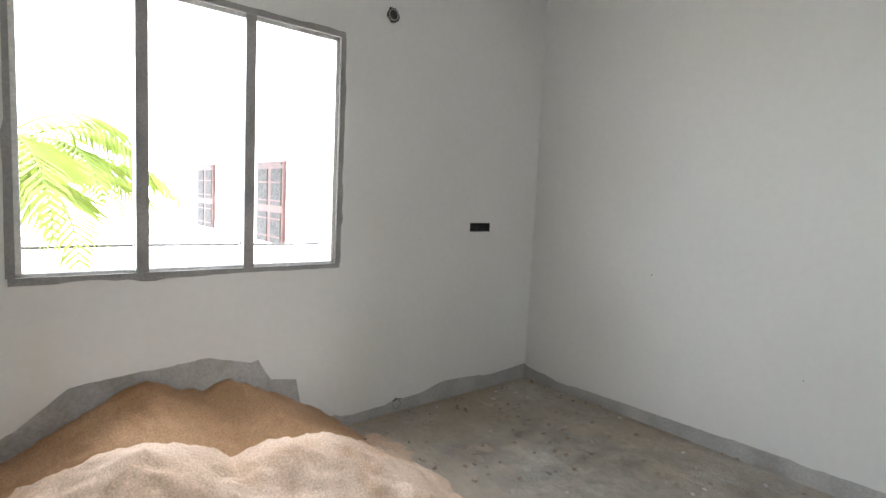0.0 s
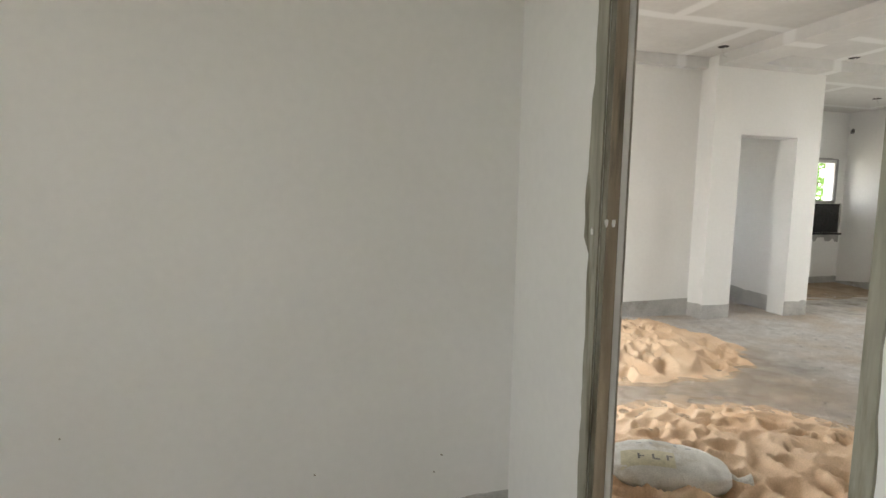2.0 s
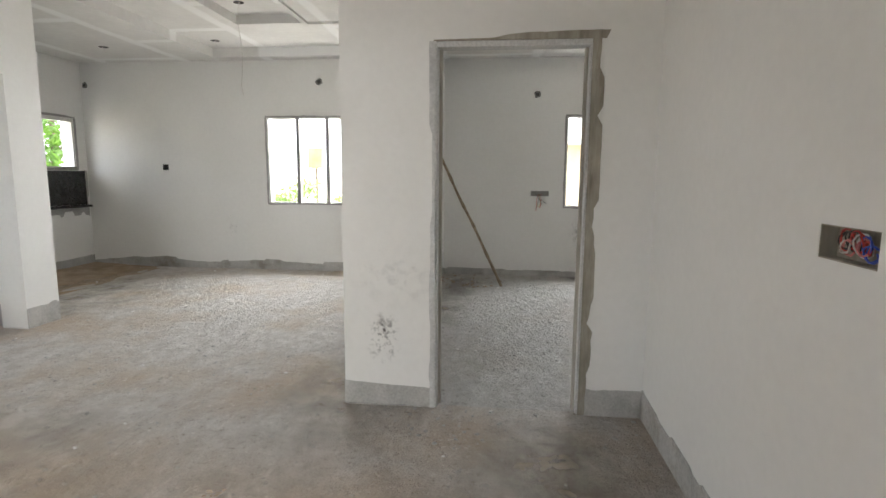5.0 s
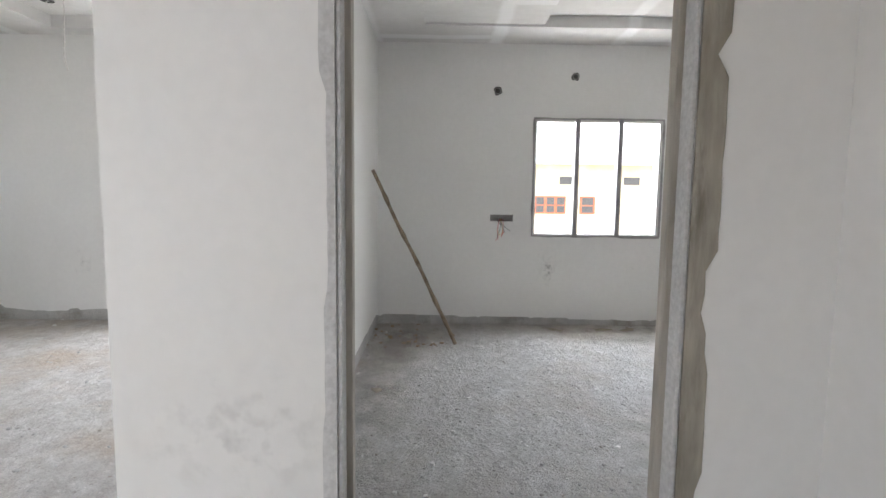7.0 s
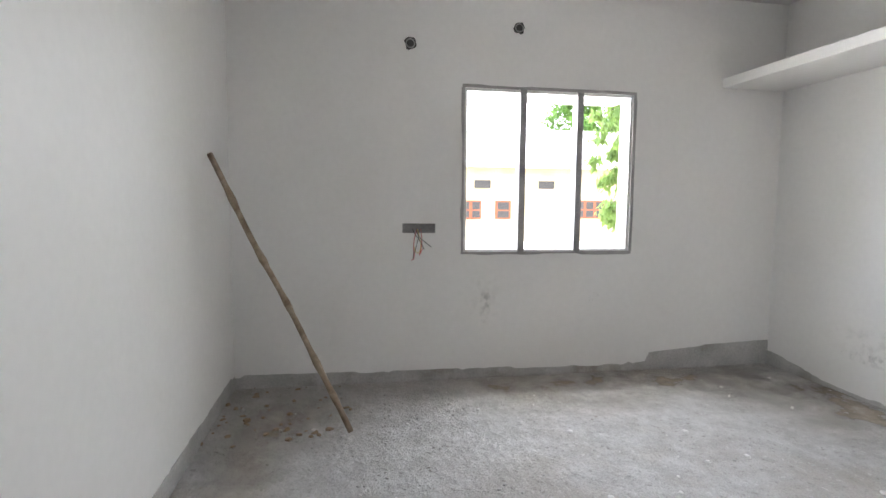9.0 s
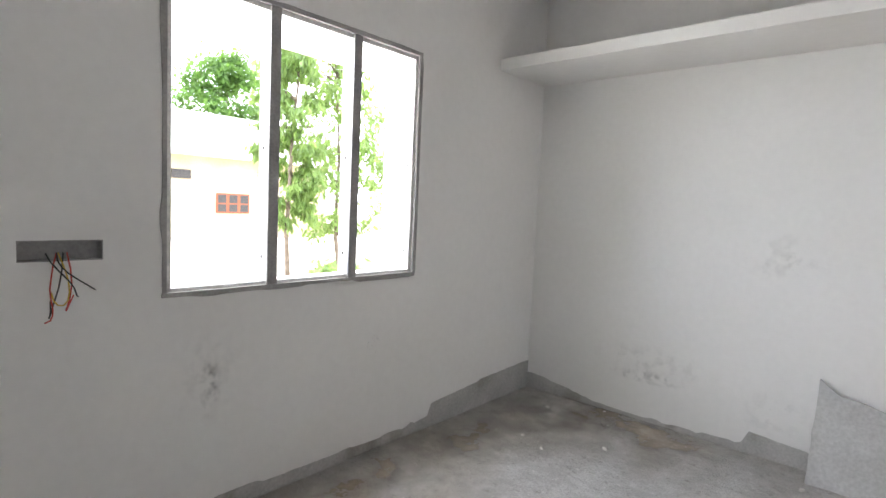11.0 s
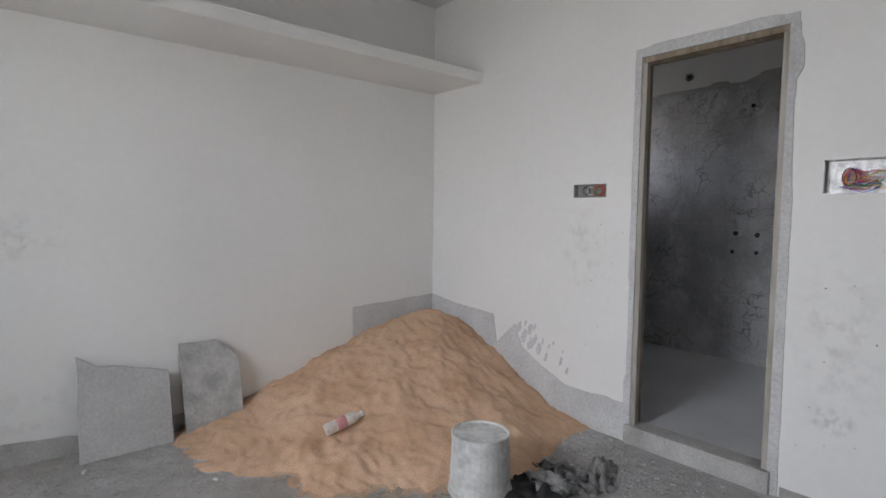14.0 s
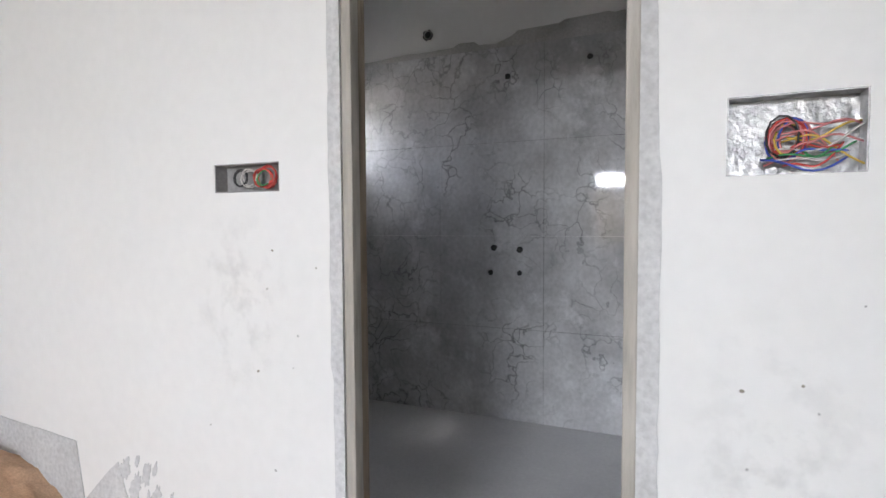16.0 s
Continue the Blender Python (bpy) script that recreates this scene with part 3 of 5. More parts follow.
# ---------------- light through the openings ----------------
portal("window_light_a", AX0 - 0.19, 0.18, 1.58, 1.4, 1.23, (1, 0))
portal("window_light_b", HX1 + 0.19, 0.125, 1.57, 1.33, 1.2, (-1, 0))
portal("window_light_hall", HX1 + 0.19, 4.3, 1.57, 1.32, 1.2, (-1, 0))
portal("window_light_kitchen", 8.875, KY + 0.19, 1.8, 0.55, 0.7, (0, -1))
portal("vent_light_bath", 3.3, BATHY0 - 0.14, 1.925, 0.4, 0.45, (0, 1))
# sky light through the opening added in the hall's west wall
portal("added_opening_light", HX0 - 0.19, 4.4, 1.05, 1.3, 2.1, (1, 0))
window_lamp("sky_light_a", AX0 - 0.40, 0.18, 2.19, 1.3, 0.34, (1, 0), LAMP * 0.34)
window_lamp("sky_light_b", HX1 + 0.40, 0.125, 2.16, 1.25, 0.34, (-1, 0), LAMP * 0.72)
# fill lamp outside the added west opening, brightens column and sand
window_lamp("sky_light_added_opening", HX0 - 0.55, 4.4, 2.09, 1.25, 0.5, (1, 0), LAMP * 0.27)
window_lamp("sky_light_hall", HX1 + 0.40, 4.3, 2.16, 1.25, 0.34, (-1, 0), LAMP * 0.9)
ground_lamp("ground_light_a", AX0 - 0.55, 0.18, 0.74, 1.4, 0.5, (1, 0), LAMP * 0.16)
ground_lamp("ground_light_b", HX1 + 0.55, 0.125, 0.74, 1.4, 0.5, (-1, 0), LAMP * 0.3)
ground_lamp("ground_light_hall", HX1 + 0.55, 4.3, 0.74, 1.4, 0.5, (-1, 0), LAMP * 0.3)

# ---------------- bare bands at the walls' feet ----------------
skirt("baseboard_a_west", "x", AX0, 1, -1.2, AY1, steps((-0.6, 0.30), (-0.35, 0.5), (-0.2, 0.51), (0.2, 0.545), (0.47, 0.47), (0.5, 0.36), (0.68, 0.33), (0.7, 0.12), (1.0, 0.06), (1.55, 0.08), (1.7, 0.12), (2.2, 0.10), (AY1, 0.12)), 1)
skirt("baseboard_a_north", "y", AY1, -1, AX0, AX1, steps((AX0, 0.11), (-2.0, 0.07), (-0.5, 0.10), (0.3, 0.11), (AX1, 0.14)), 2)
skirt("baseboard_a_east", "x", AX1, -1, 1.921, AY1, 0.11, 3)
skirt("baseboard_hall_south", "y", HY0, 1, HX0, WX0, steps((2.5, 0.13), (4.2, 0.14), (WX0, 0.16)), 4)
skirt("baseboard_hall_east", "x", WX0, -1, HY0, 1.19, 0.16, 5)
skirt("baseboard_column", "x", WX0, -1, 2.025, BY1 + 0.14, steps((2.04, 0.12), (2.35, 0.13), (2.57, 0.145)), 6, 0.008)
skirt("baseboard_column_end", "y", BY1 + 0.14, 1, WX0, HX1, 0.14, 7)
skirt("baseboard_hall_north", "y", NY, -1, HX0, 4.94, steps((1.5, 0.13), (3.6, 0.16), (4.94, 0.2)), 8)
skirt("baseboard_pier_side", "x", 4.94, -1, 5.80, NY, 0.17, 9)
skirt("baseboard_pier", "y", 5.80, -1, 4.94, 5.33, 0.17, 10)
skirt("baseboard_pier_east", "y", 5.80, -1, 6.15, 6.50, 0.18, 11)
skirt("baseboard_store", "x", 6.22, -1, 6.06, 8.6, steps((6.06, 0.2), (8.6, 0.3)), 12)
skirt("baseboard_east_hall", "x", HX1, -1, BY1 + 0.14, KY, steps((2.6, 0.12), (4.3, 0.11), (5.2, 0.15), (6.0, 0.10), (6.6, 0.16), (KY, 0.08)), 13, 0.02)
skirt("baseboard_kitchen", "y", KY, -1, 6.5, HX1, 0.16, 14)
skirt("baseboard_east_second", "x", HX1, -1, BY0, BY1, steps((BY0, 0.21), (-1.3, 0.19), (-0.76, 0.155), (-0.74, 0.085), (-0.5, 0.05), (0.2, 0.07), (1.2, 0.075), (BY1, 0.09)), 15)
skirt("baseboard_south_second", "y", BY0, 1, WX1, 5.842, steps((WX1, 0.645), (5.842, 0.605)), 16, 0.006, cement_pale)
skirt("baseboard_south_second", "y", BY0, 1, 5.843, HX1, steps((5.845, 0.36), (6.1, 0.22), (6.4, 0.17), (6.6, 0.11), (6.95, 0.085), (7.5, 0.10), (7.86, 0.135), (7.88, 0.045), (8.5, 0.03), (8.9, 0.045), (9.0, 0.09), (9.3, 0.12)), 21, 0.012)
skirt("baseboard_west_second", "x", WX1, 1, BY0, -0.05, steps((BY0, 0.645), (-1.5, 0.6), (-1.125, 0.575), (-1.12, 0.36), (-0.98, 0.5), (-0.93, 0.54), (-0.88, 0.40), (-0.7, 0.30), (-0.5, 0.22), (-0.12, 0.225)), 17, 0.006, cement_pale)
skirt("baseboard_west_second", "x", WX1, 1, 0.72, 1.14, 0.05, 18)
skirt("baseboard_north_second", "y", BY1, -1, WX1, HX1, steps((WX1, 0.13), (7, 0.12), (HX1, 0.10)), 19)
skirt("baseboard_west_second", "x", WX1, 1, 2.08, BY1, 0.1, 20)

# ---------------- bare strips round the doors ----------------
band("trim_door_first", "x", AX1, -1, 1.138, 1.921, 0, 2.15, 0.075, 31, frame_olive, "r")
band("trim_door_first", "x", AX1, -1, 1.138, 1.921, 0, 2.15, 0.035, 28, frame_olive, "lt")
band("trim_door_first", "x", HX0, 1, 1.138, 1.921, 0, 2.15, 0.035, 30, jamb_dark, "rt")
band("trim_door_second", "x", WX0, -1, 1.19, 2.025, 0, 2.10, 0.05, 32, jamb_dark, "l")
band("trim_door_second", "x", WX0, -1, 1.19, 2.025, 0, 2.10, 0.03, 39, cement_pale, "r")
tagged(mesh_ob("trim_door_second", plate([(2.04, 2.10)] + [(2.06 - a, z) for a, z in ragged(0.02, 0.96, steps((0.1, 2.108), (0.35, 2.112), (0.42, 2.128), (0.55, 2.138), (0.95, 2.145)), 0.006, random.Random(29), 0.03)] + [(1.12, 2.10)], "x", WX0, 0.007, -1), jamb_dark), "ragged bare cement strip over the door opening", "trim", kind="structure")
band("trim_door_second", "x", WX1, 1, 1.19, 2.025, 0, 2.10, 0.02, 33, cement_pale, "lrt")
band("trim_door_bath", "x", WX1, 1, -0.045, 0.665, 0.0, 2.17, 0.045, 34, cement_pale, "lrt")
band("trim_window_first", "x", AX0, 1, -0.52, 0.88, 0.97, 2.20, 0.03, 35)
band("trim_window_second", "x", HX1, -1, -0.54, 0.79, 0.97, 2.17, 0.022, 36)
band("trim_window_hall", "x", HX1, -1, 3.64, 4.96, 0.97, 2.17, 0.022, 37)
band("trim_window_kitchen", "y", KY, -1, 8.6, 9.15, 1.45, 2.15, 0.03, 38)


def door_lining(name, x0, x1, y0, y1, z1, split, outer, inner, base=0.0, thick=(0.012, 0.028)):
    """Bare cement linings of a doorway's reveals: two uprights and a head, rebated at split."""
    d = thing(name, ((x0 + x1) / 2, (y0 + y1) / 2, base), "door opening with rough unfinished cement reveals, no door hung", "doorway", kind="structure")
    d.location = (0, 0, 0)
    for y, s in ((y0, 1), (y1, -1)):
        for a, b, t, m in ((x0, split, thick[0], outer), (split, x1, thick[1], inner)):
            part("jamb", boxes((a, b, min(y, y + s * t), max(y, y + s * t), base, z1 - 0.03), bevel=0.003), m, d)
    part("head", boxes((x0, x1, y0, y1, z1 - 0.03, z1), bevel=0.003), outer, d)
    return d


door_lining("door_first", AX1 + 0.002, 1.288, 1.138, 1.921, 2.15, AX1 + 0.018, frame_olive, jamb_cement, 0.0, (0.003, 0.005))
door_lining("door_second", WX0 + 0.002, WX1 - 0.002, 1.19, 2.025, 2.10, WX0 + 0.06, cement_pale, jamb_taupe)
door_lining("door_bath", WX0 + 0.002, WX1 - 0.002, -0.045, 0.665, 2.17, WX0 + 0.06, jamb_cement, jamb_taupe, 0.1)
tagged(mesh_ob("threshold", boxes((WX0, WX1 + 0.03, -0.07, 0.68, 0.0, 0.108), bevel=0.006), cement), "rough cement bathroom threshold step", "threshold", kind="structure")


rng = random.Random(44)
for x, y, z, s in ((AX1 - 0.007, 1.952, 1.300, 0), (AX1 + 0.017, 1.9165, 1.328, 1), (AX1 + 0.04, 1.9155, 1.326, 1)):
    ring = [(rng.uniform(0.7, 1.2) * 0.006 * math.cos(k * 0.785), rng.uniform(0.7, 1.2) * 0.013 * math.sin(k * 0.785)) for k in range(8)]
    blob = plate([(x + a, z + c) for a, c in ring], "y", y, 0.003, -1) if s else plate([(y + a, z + c) for a, c in ring], "x", x, 0.003, -1)
    tagged(mesh_ob("paint_drip", blob, paint), "white paint drip on the bare door reveal", "paint drip", "paint drips", "structure")


# ---------------- windows ----------------
def window(name, face, sign, y0, y1, z0, z1, posts, depth=0.2, shade=0.45):
    """An unglazed window: white stone frame, grey-faced posts with screw holes, outer sunshade with side fins."""
    w = new(name)
    tagged(w, "unglazed three-bay window with white stone frame", "window", kind="structure")
    lo, hi = sorted((face - sign * 0.01, face - sign * 0.085))
    bars = [(y0, y0 + 0.022), (y1 - 0.022, y1)] + [(p - 0.024, p + 0.024) for p in posts]
    for n, (a, b) in enumerate(bars):
        post = part("window_frame" if n < 2 else "mullion", boxes((lo, hi, a, b, z0, z1), bevel=0.003), frame_white, w)
        if n > 1:
            f0, f1 = sorted((face - sign * 0.011, face + sign * 0.003))
            part("facing", boxes((f0, f1, a - 0.001, b + 0.001, z0, z1), bevel=0.002), frame_grey, post, "grey filler on the inner face")
        for zz in (z0 + 0.12, (z0 + z1) / 2, z1 - 0.12):
            for yy, s in ((a, -1), (b, 1)):
                if y0 + 0.01 < yy < y1 - 0.01:
                    part("screw_hole", disc(((lo + hi) / 2, yy, zz), (0, s, 0), 0.008, 0.002, 8), dark, post)
    part("window_frame", boxes((lo, hi, y0, y1, z1 - 0.022, z1), bevel=0.003), frame_white, w)
    part("window_sill", boxes((lo, hi, y0, y1, z0, z0 + 0.016), bevel=0.003), frame_white, w)
    out = face - sign * depth
    s0, s1 = sorted((out, out - sign * shade))
    part("sunshade", boxes((s0, s1, y0 - 0.16, y1 + 0.16, z1 + 0.03, z1 + 0.11), bevel=0.005), house_white, w)
    for a, b in ((y0 - 0.16, y0 - 0.08), (y1 + 0.08, y1 + 0.16)):
        f0, f1 = sorted((out, out - sign * 0.16))
        part("side_fin", boxes((f0, f1, a, b, z0 - 0.1, z1 + 0.03), bevel=0.005), house_white, w)
    return w


window("window_1", AX0, 1, -0.52, 0.88, 0.97, 2.20, (-0.075, 0.395))
window("window_2", HX1, -1, -0.54, 0.79, 0.97, 2.17, (0.343, -0.107))
window("window_3", HX1, -1, 3.64, 4.96, 0.97, 2.17, (4.51, 4.08))
kw = tagged(new("window_4"), "small unglazed kitchen window with white frame", "window", kind="structure")
for a, b in ((8.6, 8.622), (9.128, 9.15)):
    part("window_frame", boxes((a, b, KY + 0.01, KY + 0.08, 1.45, 2.15), bevel=0.003), frame_white, kw)
part("window_frame", boxes((8.6, 9.15, KY + 0.01, KY + 0.08, 2.10, 2.15), bevel=0.003), frame_white, kw)
part("window_sill", boxes((8.6, 9.15, KY + 0.0, KY + 0.08, 1.45, 1.466), bevel=0.003), frame_grey, kw)

# unseen slab added to keep the sky's glare off the east wall
part("sunshade", boxes((8.42, 9.33, KY + 0.2, KY + 0.65, 2.18, 2.26), bevel=0.005), house_white, kw)

# ---------------- bathroom wall tiles ----------------
vent = tagged(new("window_5"), "small barred bathroom ventilator opening", "window", kind="structure")
for k in range(4):
    part("bar", boxes((3.10, 3.50, BATHY0 - 0.09, BATHY0 - 0.075, 1.78 + 0.09 * k, 1.792 + 0.09 * k), bevel=0.002), frame_white, vent)
tile_wall = tagged(new("wall_tiling"), "glossy veined grey bathroom wall tiles", "tiles", kind="structure")
tw, th = 0.683, 0.582
for row in range(4):
    for col in range(3):
        y0 = BATHY0 + col * tw
        part("tile", boxes((BX0 - 0.014, BX0, y0 + 0.0008, y0 + tw - 0.0008, 0.075 + row * th + 0.0008, 0.075 + (row + 1) * th - 0.0008), bevel=0.001), tile_mat, tile_wall)
    for col in range(3):
        x0 = BX0 + col * 0.648
        for y in (BATHY0, BATHY1):
            if y == BATHY0 and col == 0 and row in (2, 3):
                continue
            part("tile", boxes((x0 + 0.001, x0 + 0.647, y - 0.012, y, 0.075 + row * th + 0.0008, 0.075 + (row + 1) * th - 0.0008), bevel=0.001), tile_mat, tile_wall)
for x0, x1, z0, z1 in ((BX0 + 0.001, 3.099, 1.24, 2.402), (3.501, BX0 + 0.647, 1.24, 2.402), (3.10, 3.50, 1.24, 1.699), (3.10, 3.50, 2.151, 2.402)):
    part("tile", boxes((x0, x1, BATHY0 - 0.012, BATHY0, z0, z1), bevel=0.001), tile_mat, tile_wall)
rng = random.Random(40)
tagged(mesh_ob("tile_edge", plate([(BATHY0, 2.395)] + ragged(BATHY0, BATHY1, steps((-1.1, 2.43), (-0.5, 2.45), (-0.25, 2.44), (-0.1, 2.5), (0.7, 2.52)), 0.012, rng) + [(BATHY1, 2.395)], "x", BX0 - 0.012, 0.010, 1), cement), "ragged mortar line above the tiles", "trim", kind="structure")
for y, z, r in ((-0.321, 1.008, 0.016), (-0.133, 1.156, 0.02), (-0.30, 1.165, 0.02), (-0.135, 1.01, 0.016), (-0.21, 2.22, 0.018), (0.28, 2.28, 0.016)):
    ob = mesh_ob("pipe_outlet", disc((BX0, y, z), (1, 0, 0), r, 0.004, 12, 0.15, int(1000 * z)), dark)
    tagged(ob, "dark capped pipe outlet in the tiled wall", "pipe outlet", group="bathroom pipe outlets")


# ---------------- boxes, holes and wires in the walls ----------------


def coil(centre, normal, r, turns, seed, radius=0.0022, squash=1.0):
    rng = random.Random(seed)
    c, n = Vector(centre), Vector(normal)
    u, w = Vector((0, 1, 0)) if abs(n.x) > 0.5 else Vector((1, 0, 0)), Vector((0, 0, 1))
    pts, ph = [], rng.uniform(0, 6)
    ex, ez = rng.uniform(0.8, 1.15) * squash, rng.uniform(0.8, 1.05)
    for i in range(int(turns * 12)):
        a = ph + i * 2 * math.pi / 12
        rr = r * (0.85 + 0.25 * noise.noise((i * 0.13, seed, 0)))
        pts.append(c + u * rr * ex * math.cos(a) + w * rr * ez * math.sin(a) + n * (0.008 + 0.016 * noise.noise((i * 0.21, seed, 5))))
    return tube(pts, radius, 5)


def wall_box(axis, face, sign, a0, a1, z0, z1, depth, label, coils=(), shell=steel, group="wall boxes"):
    """A recessed electrical box with coiled wires: back and four sides inside the wall's recess."""
    mid = (a0 + a1) / 2
    nrm = (sign, 0, 0) if axis == "x" else (0, sign, 0)
    t = new("switch_box")
    tagged(t, label, "electrical box", group)

    def rect(p0, p1, q0, q1, d0, d1):
        f0, f1 = sorted((face - sign * d0, face - sign * d1))
        return (f0, f1, p0, p1, q0, q1) if axis == "x" else (p0, p1, f0, f1, q0, q1)
    e = 0.003
    r = rect(a0, a1, z0, z1, 0.002, depth)
    c = rect(a0 + e, a1 - e, z0 + e, z1 - e, -0.01, depth - 0.004)
    br = [sorted({v for v in (r[2 * k], r[2 * k + 1], *(w for w in c[2 * k:2 * k + 2] if r[2 * k] < w < r[2 * k + 1]))}) for k in range(3)]
    part("shell", cells(br, lambda x, y, z: not (c[0] < x < c[1] and c[2] < y < c[3] and c[4] < z < c[5])), shell, t)
    for k, (da, dz, r, turns, m) in enumerate(coils):
        c = (face - sign * 0.022, mid + da, (z0 + z1) / 2 + dz) if axis == "x" else (mid + da, face - sign * 0.022, (z0 + z1) / 2 + dz)
        part("wire", coil(c, nrm, r, turns, k + int(100 * z1)), m, t, smooth=True)
    return t


wall_box("x", WX1, 1, -0.478, -0.246, 1.41, 1.49, 0.05, "narrow recessed metal box with coiled red and black wires",
         [(-0.03, 0, 0.032, 3, wire_black), (0.05, 0, 0.034, 3, wire_red), (0.065, 0.0, 0.034, 2.4, wire_red), (0.055, 0, 0.03, 2, wire_green), (0.0, 0, 0.034, 2, wire_white)], frame_grey)
rng = random.Random(7)
big_box = wall_box("x", WX1, 1, 0.82, 1.04, 1.407, 1.555, 0.05, "large recessed metal box full of tangled coloured wires")
for k in range(13):
    m = (wire_pink, wire_red, wire_blue, wire_pink, wire_black, wire_red, wire_yellow)[k % 7]
    c = (WX1 - 0.026 + rng.uniform(-0.008, 0.012), 0.925 + rng.uniform(-0.012, 0.014), 1.472 + rng.uniform(-0.008, 0.006))
    part("wire", coil(c, (1, 0, 0), rng.uniform(0.038, 0.052), rng.uniform(1.0, 2.2), 300 + k, 0.002, 0.72), m, big_box, smooth=True)
for k in range(15):
    m = (wire_pink, wire_yellow, wire_red, wire_blue, wire_pink, wire_white, wire_green)[k % 7]
    y0, z0, z1 = 0.895 + rng.uniform(-0.02, 0.04), 1.45 + rng.uniform(-0.03, 0.05), 1.455 + rng.uniform(-0.035, 0.045)
    y1 = 1.03 + rng.uniform(-0.03, 0.012)
    sag, ph = rng.uniform(-0.02, 0.025), rng.uniform(0, 6)
    pts = [(WX1 - 0.018 + 0.016 * math.sin(3.1 * f) + 0.006 * math.sin(9 * f + ph), y0 + (y1 - y0) * f, z0 + (z1 - z0) * f + sag * math.sin(math.pi * f) + 0.006 * math.sin(7 * f + ph)) for f in (i / 10 for i in range(11))]
    part("wire", tube(pts, 0.002, 5), m, big_box, smooth=True)
wall_box("y", HY0, 1, 3.24, 3.465, 1.17, 1.258, 0.05, "recessed box with tangled dull red wires in the hall wall",
         [(rng.uniform(-0.07, 0.05), rng.uniform(-0.012, 0.012), rng.uniform(0.018, 0.034), 2, (wire_red, wire_black, wire_pink, wire_blue, wire_white)[k % 5]) for k in range(11)], jamb_dark)
wall_box("x", AX0, 1, 1.90, 2.09, 1.145, 1.205, 0.05, "dark empty recessed switch box", [(0.03, 0, 0.02, 1.5, wire_black)], dark)
wall_box("x", HX1, -1, 6.47, 6.56, 1.43, 1.51, 0.05, "small dark recessed socket box", (), dark)
bb = wall_box("x", HX1, -1, 1.0, 1.242, 1.11, 1.18, 0.05, "dark recessed box with wires hanging below it", (), frame_grey)
rng = random.Random(9)
for k in range(6):
    y, z, pts = 1.14 + rng.uniform(-0.02, 0.02), 1.14, []
    dy = rng.uniform(-0.16, 0.05) if k else 0.06
    for i in range(9):
        f = i / 8
        pts.append((HX1 - 0.01 - 0.05 * math.sin(f * 2.6) - rng.uniform(0, 0.008), y + dy * f * f + 0.02 * math.sin(5 * f + k), z - (0.11 + 0.12 * (k == 0) + 0.02 * k) * math.sin(f * (1.4 if k < 3 else 2.3))))
    part("wire", tube(pts, 0.0025, 5), (wire_red, wire_black, wire_black, wire_yellow, wire_red, wire_black)[k], bb, smooth=True)


def pipe_hole(axis, face, sign, a, z, r, seed, label="dark round conduit hole in the white wall"):
    n = (sign, 0, 0) if axis == "x" else (0, sign, 0)
    c = (face, a, z) if axis == "x" else (a, face, z)
    t = tagged(new("conduit_hole"), label, "conduit hole", "conduit holes")
    part("cavity", disc(c, n, r, 0.003, 14, 0.18, seed), dark, t)
    u = Vector((0, 1, 0)) if axis == "x" else Vector((1, 0, 0))
    ring = [Vector(c) + Vector(n) * 0.004 + r * 0.72 * (math.cos(k * math.pi / 8) * u + Vector((0, 0, math.sin(k * math.pi / 8)))) for k in range(17)]
    part("ring", tube(ring, 0.004, 5), frame_grey, t)


pipe_hole("x", AX0, 1, 1.21, 2.40, 0.042, 51)
pipe_hole("x", AX0, 1, 1.345, 0.05, 0.04, 52)
pipe_hole("x", HX1, -1, 1.19, 2.455, 0.042, 53)
pipe_hole("x", HX1, -1, 0.39, 2.61, 0.04, 54)
pipe_hole("x", HX1, -1, 4.18, 2.65, 0.045, 55)
pipe_hole("x", HX1, -1, 7.69, 2.64, 0.04, 56)
pipe_hole("x", BX0 - 0.012, 1, -0.754, 2.55, 0.035, 57, "dark conduit hole above the bathroom tiles")


def ceiling_point(x, y, z, drop, seed, label):
    """A cut-out in the ceiling with a wire hanging from it."""
    rng = random.Random(seed)
    t = tagged(new("ceiling_wire"), label, "wire", "ceiling wires")
    part("cut_out", disc((x, y, z), (0, 0, -1), 0.055, 0.003, 16, 0.05, seed), dark, t)
    pts = [(x + 0.02 * math.sin(i * 1.1 + seed) + 0.01 * rng.random(), y + 0.02 * math.cos(i * 0.9 + seed), z + 0.01 - drop * i / 10) for i in range(11)]
    pts[-1] = (pts[-1][0] + 0.04, pts[-1][1], pts[-1][2])
    part("wire", tube(pts, 0.004, 5), wire_white, t)


ceiling_point(4.76, 5.53, 3.07, 0.12, 1, "short white wire hanging from a ceiling cut-out")
ceiling_point(8.74, 5.33, 3.07, 0.07, 2, "short white wire hanging from a ceiling cut-out")
ceiling_point(8.46, 6.66, 2.95, 0.07, 3, "short white wire hanging from a ceiling cut-out")
ceiling_point(6.46, 5.44, 3.07, 0.08, 7, "short white wire hanging from a ceiling cut-out")
ceiling_point(6.5, 3.5, 3.07, 0.10, 8, "short white wire hanging from a ceiling cut-out")
ceiling_point(7.62, 4.44, 3.17, 0.95, 4, "long white wire hanging from the tray ceiling")
ceiling_point(7.0, 1.3, 3.03, 0.2, 5, "short dark wire hanging from the tray ceiling")
ceiling_point(7.2, 0.7, 3.03, 0.2, 6, "short dark wire hanging from the tray ceiling")

